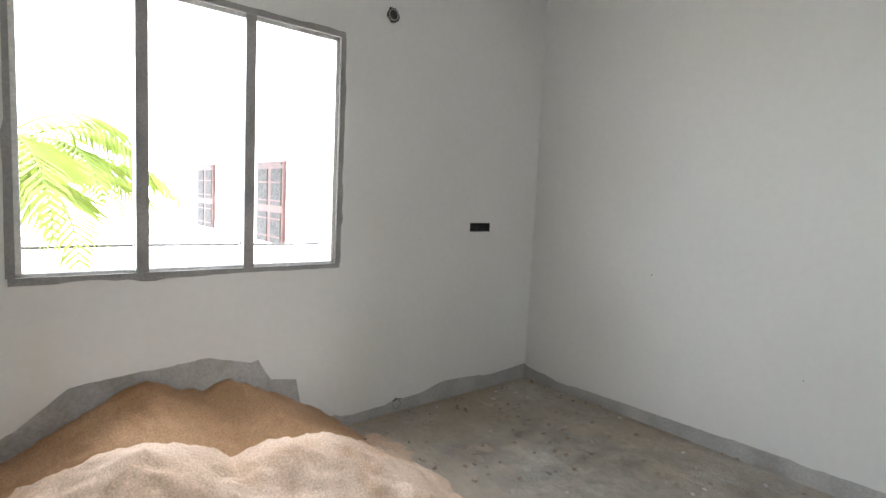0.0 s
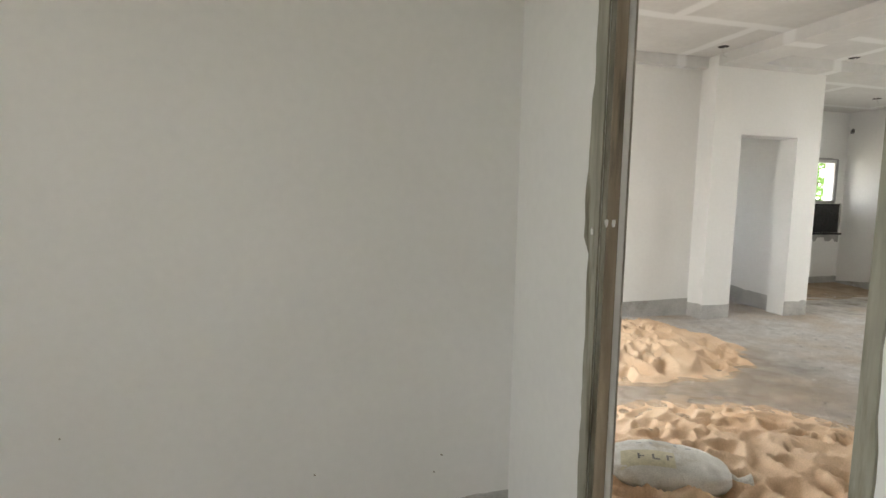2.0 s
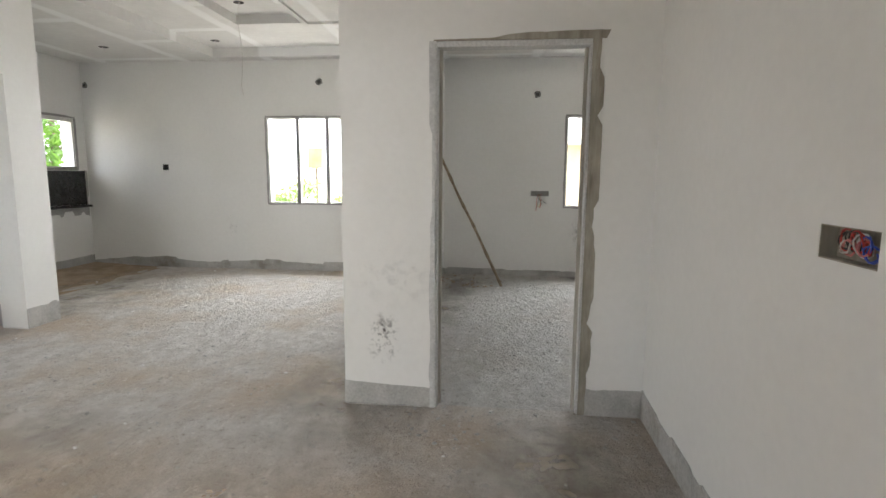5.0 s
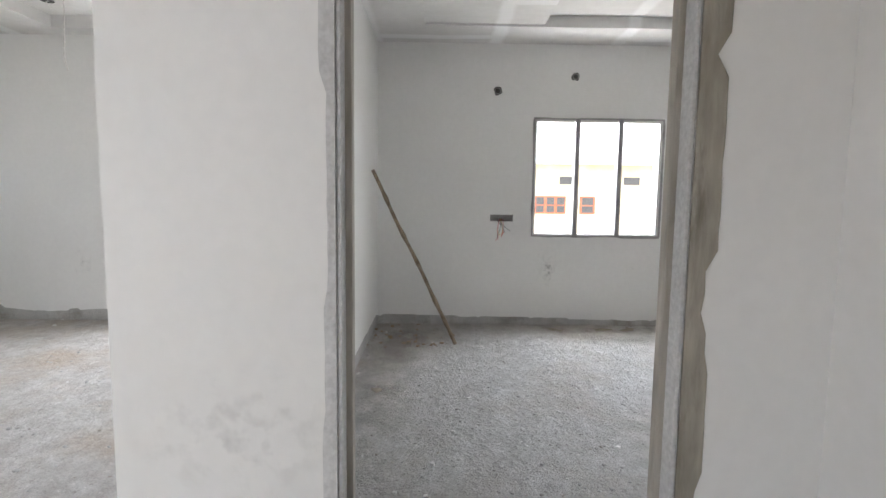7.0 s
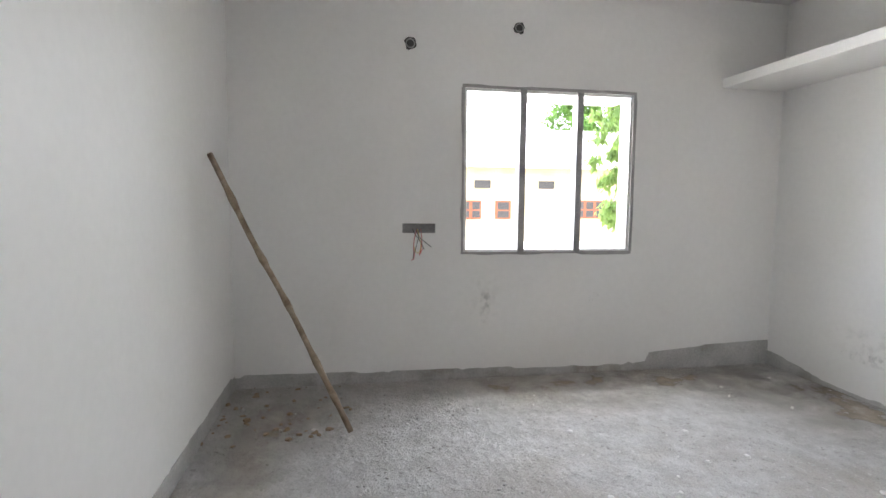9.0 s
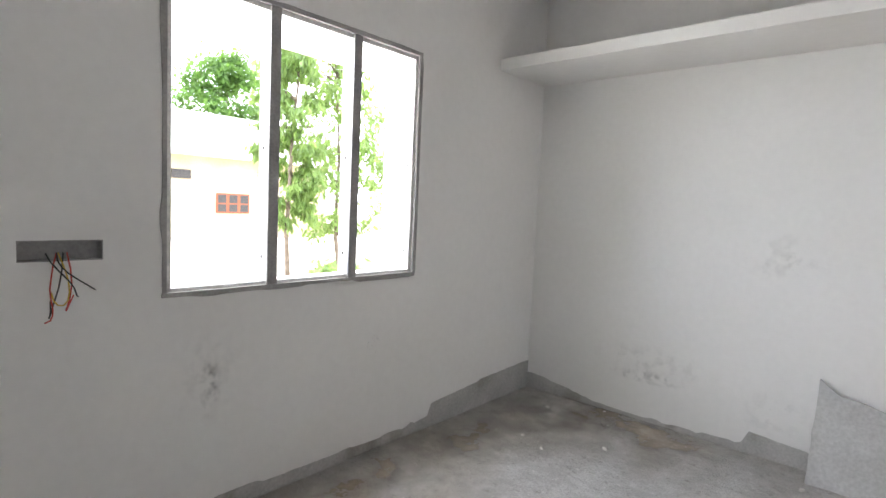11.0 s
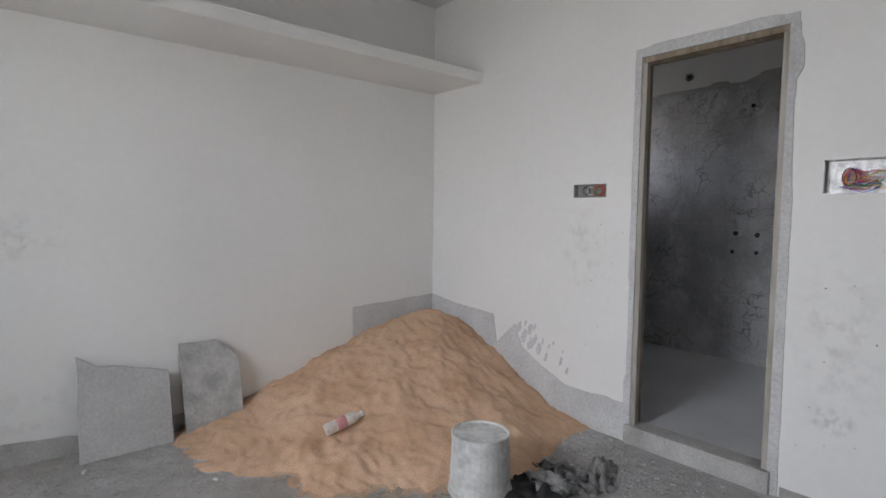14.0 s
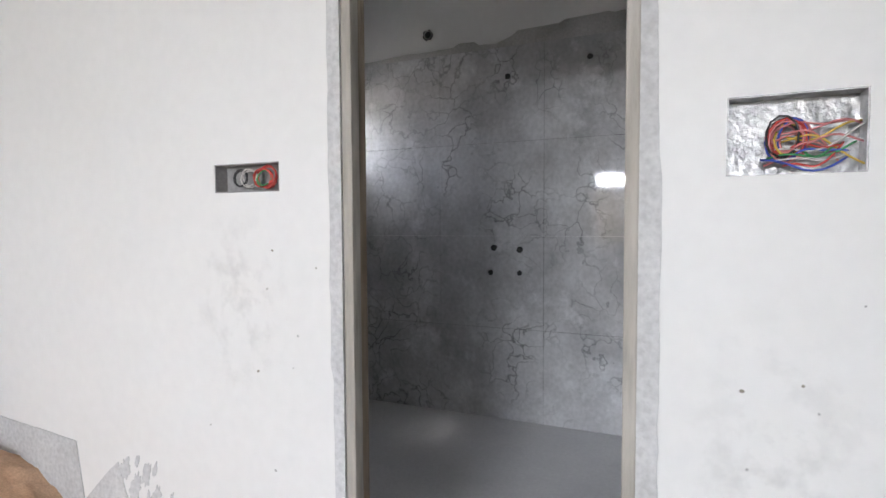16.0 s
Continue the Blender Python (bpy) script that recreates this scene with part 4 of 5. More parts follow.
# ---------------- kitchen ----------------
ks = thing("kitchen_ledge", (0, 0, 0), "black granite backsplash and narrow ledge on the wall", "backsplash")
part("backsplash", boxes((7.0, 9.27, KY - 0.022, KY, 0.92, 1.41), bevel=0.004), black_stone, ks)
part("ledge", boxes((7.0, 9.27, KY - 0.10, KY, 0.885, 0.918), bevel=0.004), black_stone, ks)
rng = random.Random(60)
part("mortar", plate([(7.0, 0.885)] + [(a, z) for a, z in ragged(7.0, 9.32, lambda a: 0.80, 0.05, rng)] + [(9.32, 0.885)], "y", KY, 0.004, -1), cement, ks)
part("mortar", plate([(9.27, 0.9), (9.27, 1.42)] + [(9.27 + v, 2.32 - a) for a, v in ragged(0.9, 1.42, lambda a: 0.05, 0.02, rng)], "y", KY, 0.004, -1), cement, ks)


# ---------------- sand ----------------
def field(name, x0, x1, y0, y1, height, step, material, label, category="sand heap", group=""):
    """A heap as one sheet of its height over the floor; cells with no height are left out."""
    nx, ny = int((x1 - x0) / step) + 1, int((y1 - y0) / step) + 1
    hs = {}
    for i in range(nx):
        for j in range(ny):
            hs[i, j] = height(x0 + i * step, y0 + j * step)
    verts, idx, faces = [], {}, []

    def vid(k):
        if k not in idx:
            idx[k] = len(verts)
            verts.append((x0 + k[0] * step, y0 + k[1] * step, max(hs[k], -0.03)))
        return idx[k]
    for i in range(nx - 1):
        for j in range(ny - 1):
            q = ((i, j), (i + 1, j), (i + 1, j + 1), (i, j + 1))
            if max(hs[k] for k in q) > 0.0:
                faces.append([vid(k) for k in q])
    near = {}
    for n, f in enumerate(faces):
        for v in f:
            near.setdefault(v, []).append(n)
    seen, best = set(), []
    for n in range(len(faces)):
        if n not in seen:
            seen.add(n)
            stack, patch = [n], []
            while stack:
                q = stack.pop()
                patch.append(q)
                for v in faces[q]:
                    for o in near[v]:
                        if o not in seen:
                            seen.add(o)
                            stack.append(o)
            if len(patch) > len(best):
                best = patch
    me = bpy.data.meshes.new(name)
    me.from_pydata(verts, [], [faces[n] for n in best])
    bm = bmesh.new()
    bm.from_mesh(me)
    bmesh.ops.delete(bm, geom=[v for v in bm.verts if not v.link_faces], context="VERTS")
    bm.to_mesh(me)
    bm.free()
    for p in me.polygons:
        p.use_smooth = True
    me.materials.append(material)
    return tagged(new(name, me), label, category, group)


def bumps(x, y, seed, amp):
    return amp * (noise.noise((x * 2.5, y * 2.5, seed)) + 0.5 * noise.noise((x * 7, y * 7, seed + 3)) + 0.3 * noise.noise((x * 19, y * 19, seed + 7)))


def pits(n, x0, x1, y0, y1, seed, big=0.11, near=0.62):
    """Hollows of uneven size that crowd each other without lying in one another."""
    rng = random.Random(seed)
    rows = []
    for _ in range(n * 12):
        r = big * rng.uniform(0.3, 1.0)
        x, y = rng.uniform(x0, x1), rng.uniform(y0, y1)
        e = rng.uniform(1.0, 1.8)
        if all((x - a) ** 2 + (y - b) ** 2 > (near * (r * (1 + e) / 2 + c * (1 + f) / 2)) ** 2 for a, b, c, f, _, _ in rows):
            rows.append((x, y, r, e, rng.uniform(0, math.pi), rng.uniform(0.5, 0.8) * r))
        if len(rows) >= n:
            break
    grid = {}
    for row in rows:
        reach = row[2] * row[3] * 1.5
        for i in range(int((row[0] - reach) // 0.2), int((row[0] + reach) // 0.2) + 1):
            for j in range(int((row[1] - reach) // 0.2), int((row[1] + reach) // 0.2) + 1):
                grid.setdefault((i, j), []).append(row)
    return grid


def trodden(x, y, rows):
    """Footprints and hollows: the sum of soft pits with raised rims."""
    lo, rim = 0.0, 0.0
    for px, py, r, e, a, d in rows.get((int(x // 0.2), int(y // 0.2)), ()):
        dx, dy = x - px, y - py
        u, v = (dx * math.cos(a) + dy * math.sin(a)) / (r * e), (dy * math.cos(a) - dx * math.sin(a)) / r
        q = math.sqrt(u * u + v * v)
        if q < 1:
            lo = min(lo, -d * (1 - q * q))
        rim = max(rim, 0.30 * d * math.exp(-((q - 1.08) / 0.16) ** 2))
    h = lo + rim * (1 if lo > -0.004 else 0.5)
    return h


def cells(x0, x1, y0, y1, gap, seed):
    """Footprint centres, crowded and uneven, in a grid of buckets for quick search."""
    rng = random.Random(seed)
    grid = {}
    for i in range(int((x1 - x0) / gap) + 1):
        for j in range(int((y1 - y0) / gap) + 1):
            for _ in range(rng.choice((1, 1, 1, 2, 0))):
                x, y = x0 + (i + rng.random()) * gap, y0 + (j + rng.random()) * gap
                grid.setdefault((int(x // gap), int(y // gap)), []).append((x, y, rng.uniform(0.55, 1.0), rng.uniform(1.0, 1.9), rng.gauss(0.6, 0.7), rng.uniform(0.4, 1.0)))
    return grid


def prints(x, y, grid, gap, deep):
    """Hollows that meet in narrow ridges, each of its own size, stretch, slant and depth."""
    x += 0.022 * noise.noise((x * 9, y * 9, 31)) + 0.05 * noise.noise((x * 2.3, y * 2.3, 32))
    y += 0.022 * noise.noise((x * 9, y * 9, 33)) + 0.05 * noise.noise((x * 2.3, y * 2.3, 34))
    one, two, d1 = 9.0, 9.0, 0.0
    ci, cj = int(x // gap), int(y // gap)
    for i in range(ci - 2, ci + 3):
        for j in range(cj - 2, cj + 3):
            for px, py, size, e, a, d in grid.get((i, j), ()):
                dx, dy = x - px, y - py
                u, v = (dx * math.cos(a) + dy * math.sin(a)) / e, dy * math.cos(a) - dx * math.sin(a)
                q = math.hypot(u, v) / size
                if q < one:
                    one, two, d1 = q, one, d
                elif q < two:
                    two = q
    s = min(1.0, (two - one) / (two + one) * 1.25)
    return deep * (0.22 - d1 * (1 - (1 - s) ** 2.6))


hall_cells = cells(1.0, 4.6, 0.8, 4.2, 0.165, 71)
hall_small = cells(1.0, 4.6, 0.8, 4.2, 0.075, 75)
far_cells = cells(1.7, 4.9, 3.4, 6.3, 0.18, 72)


def hall_sand(x, y):
    q = math.hypot((x - 2.6) / 1.40, (y - 2.42) / 1.24) + 0.12 * noise.noise((x * 1.7, y * 1.7, 4)) + 0.07 * noise.noise((x * 6, y * 6, 9)) + 0.035 * noise.noise((x * 17, y * 17, 10))
    edge = min(1.0, max(0.0, (1 - q) / 0.6))
    h = edge * 0.115 + edge * bumps(x, y, 11, 0.012)
    w = min(1.0, edge * 1.5)
    return max(0.014 * min(1.0, edge * 5) + 0.004 * edge * noise.noise((x * 15, y * 15, 6)) - 0.005, h + w * (prints(x, y, hall_cells, 0.165, 0.105) + prints(x, y, hall_small, 0.075, 0.012)) + 0.003 * edge * noise.noise((x * 40, y * 40, 1)) - 0.006)


def hall_sand_far(x, y):
    q = math.hypot((x - 3.25) / 1.15, (y - 4.85) / 1.0) + 0.15 * noise.noise((x * 2, y * 2, 14)) + 0.08 * noise.noise((x * 6, y * 6, 19))
    edge = min(1.0, max(0.0, (1 - q) / 0.5))
    return edge * (0.17 + bumps(x, y, 21, 0.03)) + min(1.0, edge * 2.6) * prints(x, y, far_cells, 0.18, 0.13) - 0.006


field("trampled_sand", 1.2, 4.3, 1.06, 3.95, hall_sand, 0.0125, sand, "trampled orange building sand full of footprints on the floor", group="hall sand")
field("trampled_sand", 2.0, 4.6, 3.7, 6.0, hall_sand_far, 0.016, sand, "low trampled mound of orange sand beyond the doorway", group="hall sand")


def mound(x, y, cx, cy, rx, ry, h, p=1.0):
    q = math.hypot((x - cx) / rx, (y - cy) / ry)
    return h * max(0.0, 1 - q) ** p


def a_heap(x, y):
    return max(mound(x, y, -2.25, -0.08, 0.95, 0.9, 0.49, 0.85), mound(x, y, -2.25, 0.3, 0.8, 0.72, 0.42, 0.85), mound(x, y, -2.2, -1.0, 1.0, 0.9, 0.45)) + bumps(x, y, 31, 0.03) + 0.02 * abs(noise.noise((x * 12, y * 12, 5))) - 0.015


def a_front(x, y):
    crest = 0.03 * noise.noise((x * 3.1, y * 4.3, 12))
    return max(mound(x, y, -1.5, 0.27, 0.72, 0.85, 0.46, 0.9), mound(x, y, -1.5, -0.22, 0.9, 0.8, 0.53, 0.75), mound(x, y, -1.3, -1.1, 0.8, 0.8, 0.36)) + crest + bumps(x, y, 33, 0.045) + 0.010 * noise.noise((x * 31, y * 31, 9)) + 0.02 * abs(noise.noise((x * 14, y * 14, 8))) - 0.03


field("sand_mound", AX0, -0.9, -2.0, 1.5, a_heap, 0.022, sand_red, "damp brown sand heap against the wall under the window", group="first room sand")
field("sand_mound", AX0, -0.3, -2.0, 1.3, a_front, 0.02, sand_dry, "pale dry sand heap with a soft crest", group="first room sand")


def b_heap(x, y):
    x, y = x + 0.05 * noise.noise((x * 5, y * 5, 61)), y + 0.05 * noise.noise((x * 5, y * 5, 62))
    d = math.hypot((x - 5.36) / 1.03, (y + 1.62) / (0.76 + 0.17 * min(1.0, max(0.0, (x - 5.1) / 0.7))))
    h = 0.63 - 0.395 * math.sqrt(d * d + 0.012)
    low = max(0.0, 0.12 - h)
    return h + low * 0.35 + bumps(x, y, 41, 0.026) + 0.012 * abs(noise.noise((x * 9, y * 9, 3))) + 0.010 * noise.noise((x * 17, y * 12, 5)) + 0.007 * noise.noise((x * 37, y * 37, 15)) + 0.03 * noise.noise((x * 4.2, y * 4.2, 17)) + 0.3 * trodden(x, y, b_pits) - 0.03


b_pits = pits(110, 5.1, 6.9, -1.8, -0.2, 73, 0.05, 1.3)
field("sand_mound", WX1, 7.15, BY0, 0.1, b_heap, 0.014, sand_b, "tall heap of orange sand in the room's corner")
field("floor_dirt", 6.6, HX1, 6.6, KY, lambda x, y: 0.05 * max(0.0, (y - 6.7)) + 0.01 * noise.noise((x * 3, y * 3, 2)), 0.04, dirt, "brown dirt swept along the kitchen wall", "dirt")["kind"] = "stuff"


# ---------------- loose things ----------------
def stick():
    a, b = Vector((8.745, 2.405, 1.60)), Vector((8.485, 1.616, 0.018))
    rng = random.Random(81)
    side = (b - a).cross(Vector((0, 0, 1))).normalized()
    pts, rad = [], []
    for i in range(25):
        f = i / 24
        pts.append(a.lerp(b, f) + side * 0.012 * math.sin(f * 7) + Vector((0, 0, 0.006 * math.sin(f * 15))))
        rad.append(0.0165 + (0.005 if i in (4, 9, 13, 18, 21) else 0) + rng.uniform(-0.001, 0.001))
    tagged(mesh_ob("wooden_stick", tube(pts, rad, 8), wood, True), "knotty weathered wooden stick leaning against the wall", "stick")


stick()


def stone_slab(pts, foot, top, material, label):
    """A cut slab leaning on the wall: outline in its own plane, 2 cm thick, with chipped edges."""
    bm = bmesh.new()
    lean = (BY0 + 0.03 - foot) / top
    rng = random.Random(int(pts[0][0] * 100))
    ring = []
    for (a, u), (c, d) in zip(pts, pts[1:] + pts[:1]):
        n = 8
        for i in range(n):
            j = 0.0 if i == 0 else rng.uniform(-0.003, 0.003)
            ring.append((a + (c - a) * i / n + j, max(0.0, u + (d - u) * i / n + j)))
    front = [bm.verts.new((x, foot + 0.02 + lean * z, z)) for x, z in ring]
    back = [bm.verts.new((x, foot + lean * z, z)) for x, z in ring]
    bm.faces.new(front)
    bm.faces.new(back[::-1])
    for k in range(len(ring)):
        m = (k + 1) % len(ring)
        bm.faces.new((front[k], back[k], back[m], front[m]))
    bmesh.ops.recalc_face_normals(bm, faces=bm.faces)
    tagged(mesh_ob("stone_slab", bm, material), label, "stone slab", "leaning slabs")


stone_slab([(7.54, 0), (7.53, 0.53), (7.44, 0.465), (7.33, 0.45), (7.1, 0.39), (7.10, 0)], -1.69, 0.53, slab_a, "smooth grey stone slab with an uneven top leaning on the wall")
stone_slab([(7.03, 0), (7.03, 0.52), (6.82, 0.52), (6.70, 0.40), (6.70, 0)], -1.69, 0.52, slab_b, "mottled grey stone slab with a cut corner leaning on the wall")


def lathe(profile, centre, sides=32):
    bm, rings = bmesh.new(), []
    for r, z in profile:
        rings.append([bm.verts.new((centre[0] + r * math.cos(2 * math.pi * k / sides), centre[1] + r * math.sin(2 * math.pi * k / sides), centre[2] + z)) for k in range(sides)])
    for a, b in zip(rings, rings[1:]):
        for k in range(sides):
            bm.faces.new((a[k], a[(k + 1) % sides], b[(k + 1) % sides], b[k]))
    bm.faces.new(rings[-1])
    bm.faces.new(rings[0][::-1])
    bmesh.ops.recalc_face_normals(bm, faces=bm.faces)
    return bm


bucket = thing("bucket", (0, 0, 0), "upturned white plastic bucket caked with cement", "bucket")
part("rim", lathe([(0.143, 0.0), (0.150, 0.002), (0.152, 0.012), (0.150, 0.024), (0.143, 0.027)], (6.13, -0.205, 0.002)), bucket_mat, bucket, "thick rolled rim on the floor")
part("body", lathe([(0.1445, 0.02), (0.134, 0.268), (0.131, 0.27)], (6.13, -0.205, 0.002)), bucket_mat, bucket)
part("base_ring", lathe([(0.132, 0.262), (0.1365, 0.266), (0.137, 0.282), (0.134, 0.286), (0.128, 0.285), (0.126, 0.276), (0.0005, 0.2755)], (6.13, -0.205, 0.002)), bucket_mat, bucket, "raised foot ring of the upturned bucket")


def rag(name, cx, cy, w, d, h, seed, material, label, turn=0.0, base=0.0):
    """A crumpled cloth: a folded sheet with ridges, resting on the floor."""
    bm, n = bmesh.new(), 34
    g = []
    for i in range(n + 1):
        row = []
        for j in range(n + 1):
            u, v = i / n * 2 - 1, j / n * 2 - 1
            k = 1 + 0.25 * noise.noise((u * 2, v * 2, seed))
            x, y = u * w / 2 * k, v * d / 2 * k
            fold = abs(noise.noise((u * 1.6 + seed, v * 1.6, seed))) * 1.6 + 0.3 * abs(noise.noise((u * 4 + seed, v * 4, seed + 2)))
            z = base + 0.006 + h * max(0.0, 1 - (u * u + v * v) * 0.55) * fold
            row.append(bm.verts.new((cx + x * math.cos(turn) - y * math.sin(turn), cy + x * math.sin(turn) + y * math.cos(turn), z)))
        g.append(row)
    for i in range(n):
        for j in range(n):
            if math.hypot((i - n / 2) / (n / 2), (j - n / 2) / (n / 2)) < 1.12:
                bm.faces.new((g[i][j], g[i + 1][j], g[i + 1][j + 1], g[i][j + 1]))
    bmesh.ops.solidify(bm, geom=bm.faces[:], thickness=0.004)
    loose = [v for v in bm.verts if not v.link_faces]
    bmesh.ops.delete(bm, geom=loose, context="VERTS")
    tagged(mesh_ob(name, bm, material, True), label, "cloth", "rags beside the bucket")


rag("crumpled_cloth", 5.90, -0.08, 0.44, 0.32, 0.06, 3, rag_dark, "crumpled black dirty cloth beside the bucket", 0.4)
rag("crumpled_cloth", 5.78, 0.0, 0.38, 0.28, 0.085, 8, rag_mixed, "crumpled grey dusty cloth beside the bucket", 1.0)
rag("crumpled_cloth", 5.56, 0.08, 0.34, 0.14, 0.06, 14, rag_pale, "flattened dark cloth end on the floor", 0.5)

# plastic bottle on the heap
bz = b_heap(6.42, -0.98)
bottle = thing("plastic_bottle", (6.42, -0.98, bz + 0.045), "dusty clear plastic bottle with a faded pink label on the sand", "bottle")
m_b = Matrix.Translation((6.42, -0.98, bz + 0.035)) @ Euler((0, radians(-68), radians(8))).to_matrix().to_4x4()
for nm, prof, mt, lb in (("body", [(0.001, -0.1), (0.028, -0.1), (0.033, -0.093), (0.033, -0.06), (0.030, -0.05), (0.033, -0.04), (0.033, 0.05), (0.03, 0.07), (0.014, 0.105), (0.013, 0.12), (0.001, 0.12)], bottle_mat, ""),
                         ("label", [(0.0335, -0.035), (0.0345, -0.034), (0.0345, 0.02), (0.0335, 0.021)], bottle_label, "faded pink paper label"),
                         ("cap", [(0.015, 0.108), (0.0155, 0.109), (0.0155, 0.126), (0.001, 0.127)], frame_white, "white screw cap")):
    bm = lathe(prof, (0, 0, 0), 20)
    bm.transform(Matrix.Translation((0, 0, 0.01)) @ Euler((0, radians(-75), radians(-10))).to_matrix().to_4x4())
    part(nm, bm, mt, bottle, lb, True)


def sack():
    """A half-filled woven sack lying on the sand, its end gathered."""
    s = thing("cement_sack", (2.08, 2.64, 0.035), "white woven sack with faded print lying on the sand", "sack")
    bm = bmesh.new()
    n, k = 44, 44
    rings = []
    for i in range(n + 1):
        f = i / n
        u = f * 2 - 1
        w = 0.21 * (1 - abs(u) ** 3.2) ** 0.5 + 0.015
        h = 0.10 * (1 - abs(u) ** 2.6) ** 0.6 + 0.012
        ring = []
        for j in range(k):
            a = 2 * math.pi * j / k
            wr = 1 + 0.07 * noise.noise((u * 5, math.cos(a) * 2.5, math.sin(a) * 2.5)) + 0.06 * math.sin(9 * a + 4 * u) * (abs(u) ** 2) - 0.05 * abs(noise.noise((u * 4 + 7, a * 2.2, 3)))
            ring.append(bm.verts.new((u * 0.36, w * wr * math.copysign(abs(math.cos(a)) ** 0.8, math.cos(a)), 0.09 + h * wr * math.copysign(abs(math.sin(a)) ** 0.85, math.sin(a)))))
        rings.append(ring)
    for a, b in zip(rings, rings[1:]):
        for j in range(k):
            bm.faces.new((a[j], b[j], b[(j + 1) % k], a[(j + 1) % k]))
    bm.faces.new(rings[0])
    bm.faces.new(rings[-1][::-1])
    bmesh.ops.recalc_face_normals(bm, faces=bm.faces)
    turn = Matrix.Rotation(radians(-30), 4, "Z")
    bm.transform(turn)
    s.scale = (0.8, 0.8, 0.8)
    body = part("body", bm, sack_mat, s, "", True)
    tip = tube([(0.34, 0, 0.07), (0.40, 0.01, 0.06), (0.44, 0.0, 0.075), (0.47, 0.0, 0.08)], [0.05, 0.022, 0.03, 0.045], 10)
    tip.transform(turn)
    part("gathered_end", tip, sack_mat, s, "twisted tied end", True)
    for x, y, w, d, m in ((-0.12, -0.11, 0.30, 0.13, print_yellow), (-0.17, -0.11, 0.012, 0.05, print_mat), (-0.155, -0.11, 0.03, 0.012, print_mat), (-0.09, -0.11, 0.012, 0.045, print_mat), (-0.07, -0.13, 0.03, 0.011, print_mat), (-0.01, -0.11, 0.012, 0.045, print_mat), (0.005, -0.095, 0.025, 0.011, print_mat),
                          (-0.16, 0.04, 0.03, 0.012, print_grey), (-0.09, 0.05, 0.014, 0.04, print_grey), (-0.03, 0.04, 0.035, 0.012, print_grey), (0.05, 0.05, 0.014, 0.04, print_grey), (0.12, 0.03, 0.03, 0.012, print_grey)):
        pm = bmesh.new()
        g = [[None] * 7 for _ in range(7)]
        for i in range(7):
            for j in range(7):
                xx, yy = x + (i / 6 - 0.5) * w, y + (j / 6 - 0.5) * d
                u = xx / 0.36
                ww = 0.21 * (1 - abs(u) ** 3.2) ** 0.5 + 0.015
                hh = 0.10 * (1 - abs(u) ** 2.6) ** 0.6 + 0.012
                c = max(-1.0, min(1.0, yy / ww))
                ca = math.copysign(abs(c) ** 1.25, c)
                a = math.acos(ca)
                wr = 1 + 0.07 * noise.noise((u * 5, math.cos(a) * 2.5, math.sin(a) * 2.5))
                g[i][j] = pm.verts.new((xx, yy * wr, 0.09 + hh * wr * max(0.0, math.sin(a)) ** 0.85 + (0.004 if m is print_yellow else 0.007)))
        for i in range(6):
            for j in range(6):
                pm.faces.new((g[i][j], g[i + 1][j], g[i + 1][j + 1], g[i][j + 1]))
        pm.transform(turn)
        part("print", pm, m, body, "", True)


sack()


# ---------------- crumbs on the floor, smudges on the walls ----------------
def crumbs(name, n, x0, x1, y0, y1, seed, material, size, label, keep=lambda x, y: True):
    """Loose bits of mortar as flat uneven chips."""
    rng = random.Random(seed)
    verts, faces = [], []
    while n > 0:
        x, y, s = rng.uniform(x0, x1), rng.uniform(y0, y1), size * rng.uniform(0.3, 1.0) ** 2
        n -= 1
        if not keep(x, y):
            continue
        a, e, b = rng.uniform(0, 6.3), rng.uniform(0.4, 1.0), len(verts)
        for z, k in ((0.0, 1.0), (s * rng.uniform(0.25, 0.6), 0.7)):
            for c in range(5):
                t = a + c * 1.2566
                u, v = s * k * math.cos(t - a) * rng.uniform(0.8, 1.2), s * k * e * math.sin(t - a) * rng.uniform(0.8, 1.2)
                verts.append((x + u * math.cos(a) - v * math.sin(a), y + u * math.sin(a) + v * math.cos(a), 0.004 + z))
        faces += [[b + c, b + (c + 1) % 5, b + 5 + (c + 1) % 5, b + 5 + c] for c in range(5)] + [[b + 5 + c for c in range(5)]]
    me = bpy.data.meshes.new(name)
    me.from_pydata(verts, [], faces)
    me.materials.append(material)
    tagged(new(name, me), label, "debris", kind="stuff")


crumbs("mortar_crumbs", 2600, HX0, HX1, HY0, KY, 91, cement, 0.016, "small grey mortar crumbs over the hall floor")
crumbs("mortar_crumbs", 700, HX0, HX1, HY0, KY, 92, jamb_taupe, 0.013, "small brown dirt crumbs over the hall floor")
crumbs("mortar_crumbs", 160, HX0, HX1, HY0, KY, 93, frame_white, 0.022, "white plaster flakes over the hall floor")
crumbs("mortar_crumbs", 2200, WX1, HX1, BY0, BY1, 94, cement, 0.012, "small grey mortar crumbs over the room's floor")
crumbs("mortar_crumbs", 110, WX1, HX1, BY0, BY1, 95, frame_white, 0.025, "white plaster flakes over the room's floor")
crumbs("mortar_crumbs", 70, 8.4, HX1, 1.6, BY1, 96, dirt, 0.03, "brown rubble bits in the room's corner")
crumbs("mortar_crumbs", 160, 5.1, 5.9, -0.5, 0.6, 90, cement_pale, 0.016, "pale mortar bits scattered before the bathroom door")
crumbs("mortar_crumbs", 120, 4.5, 5.1, 0.85, 2.7, 89, cement, 0.018, "grey mortar bits along the door and column")
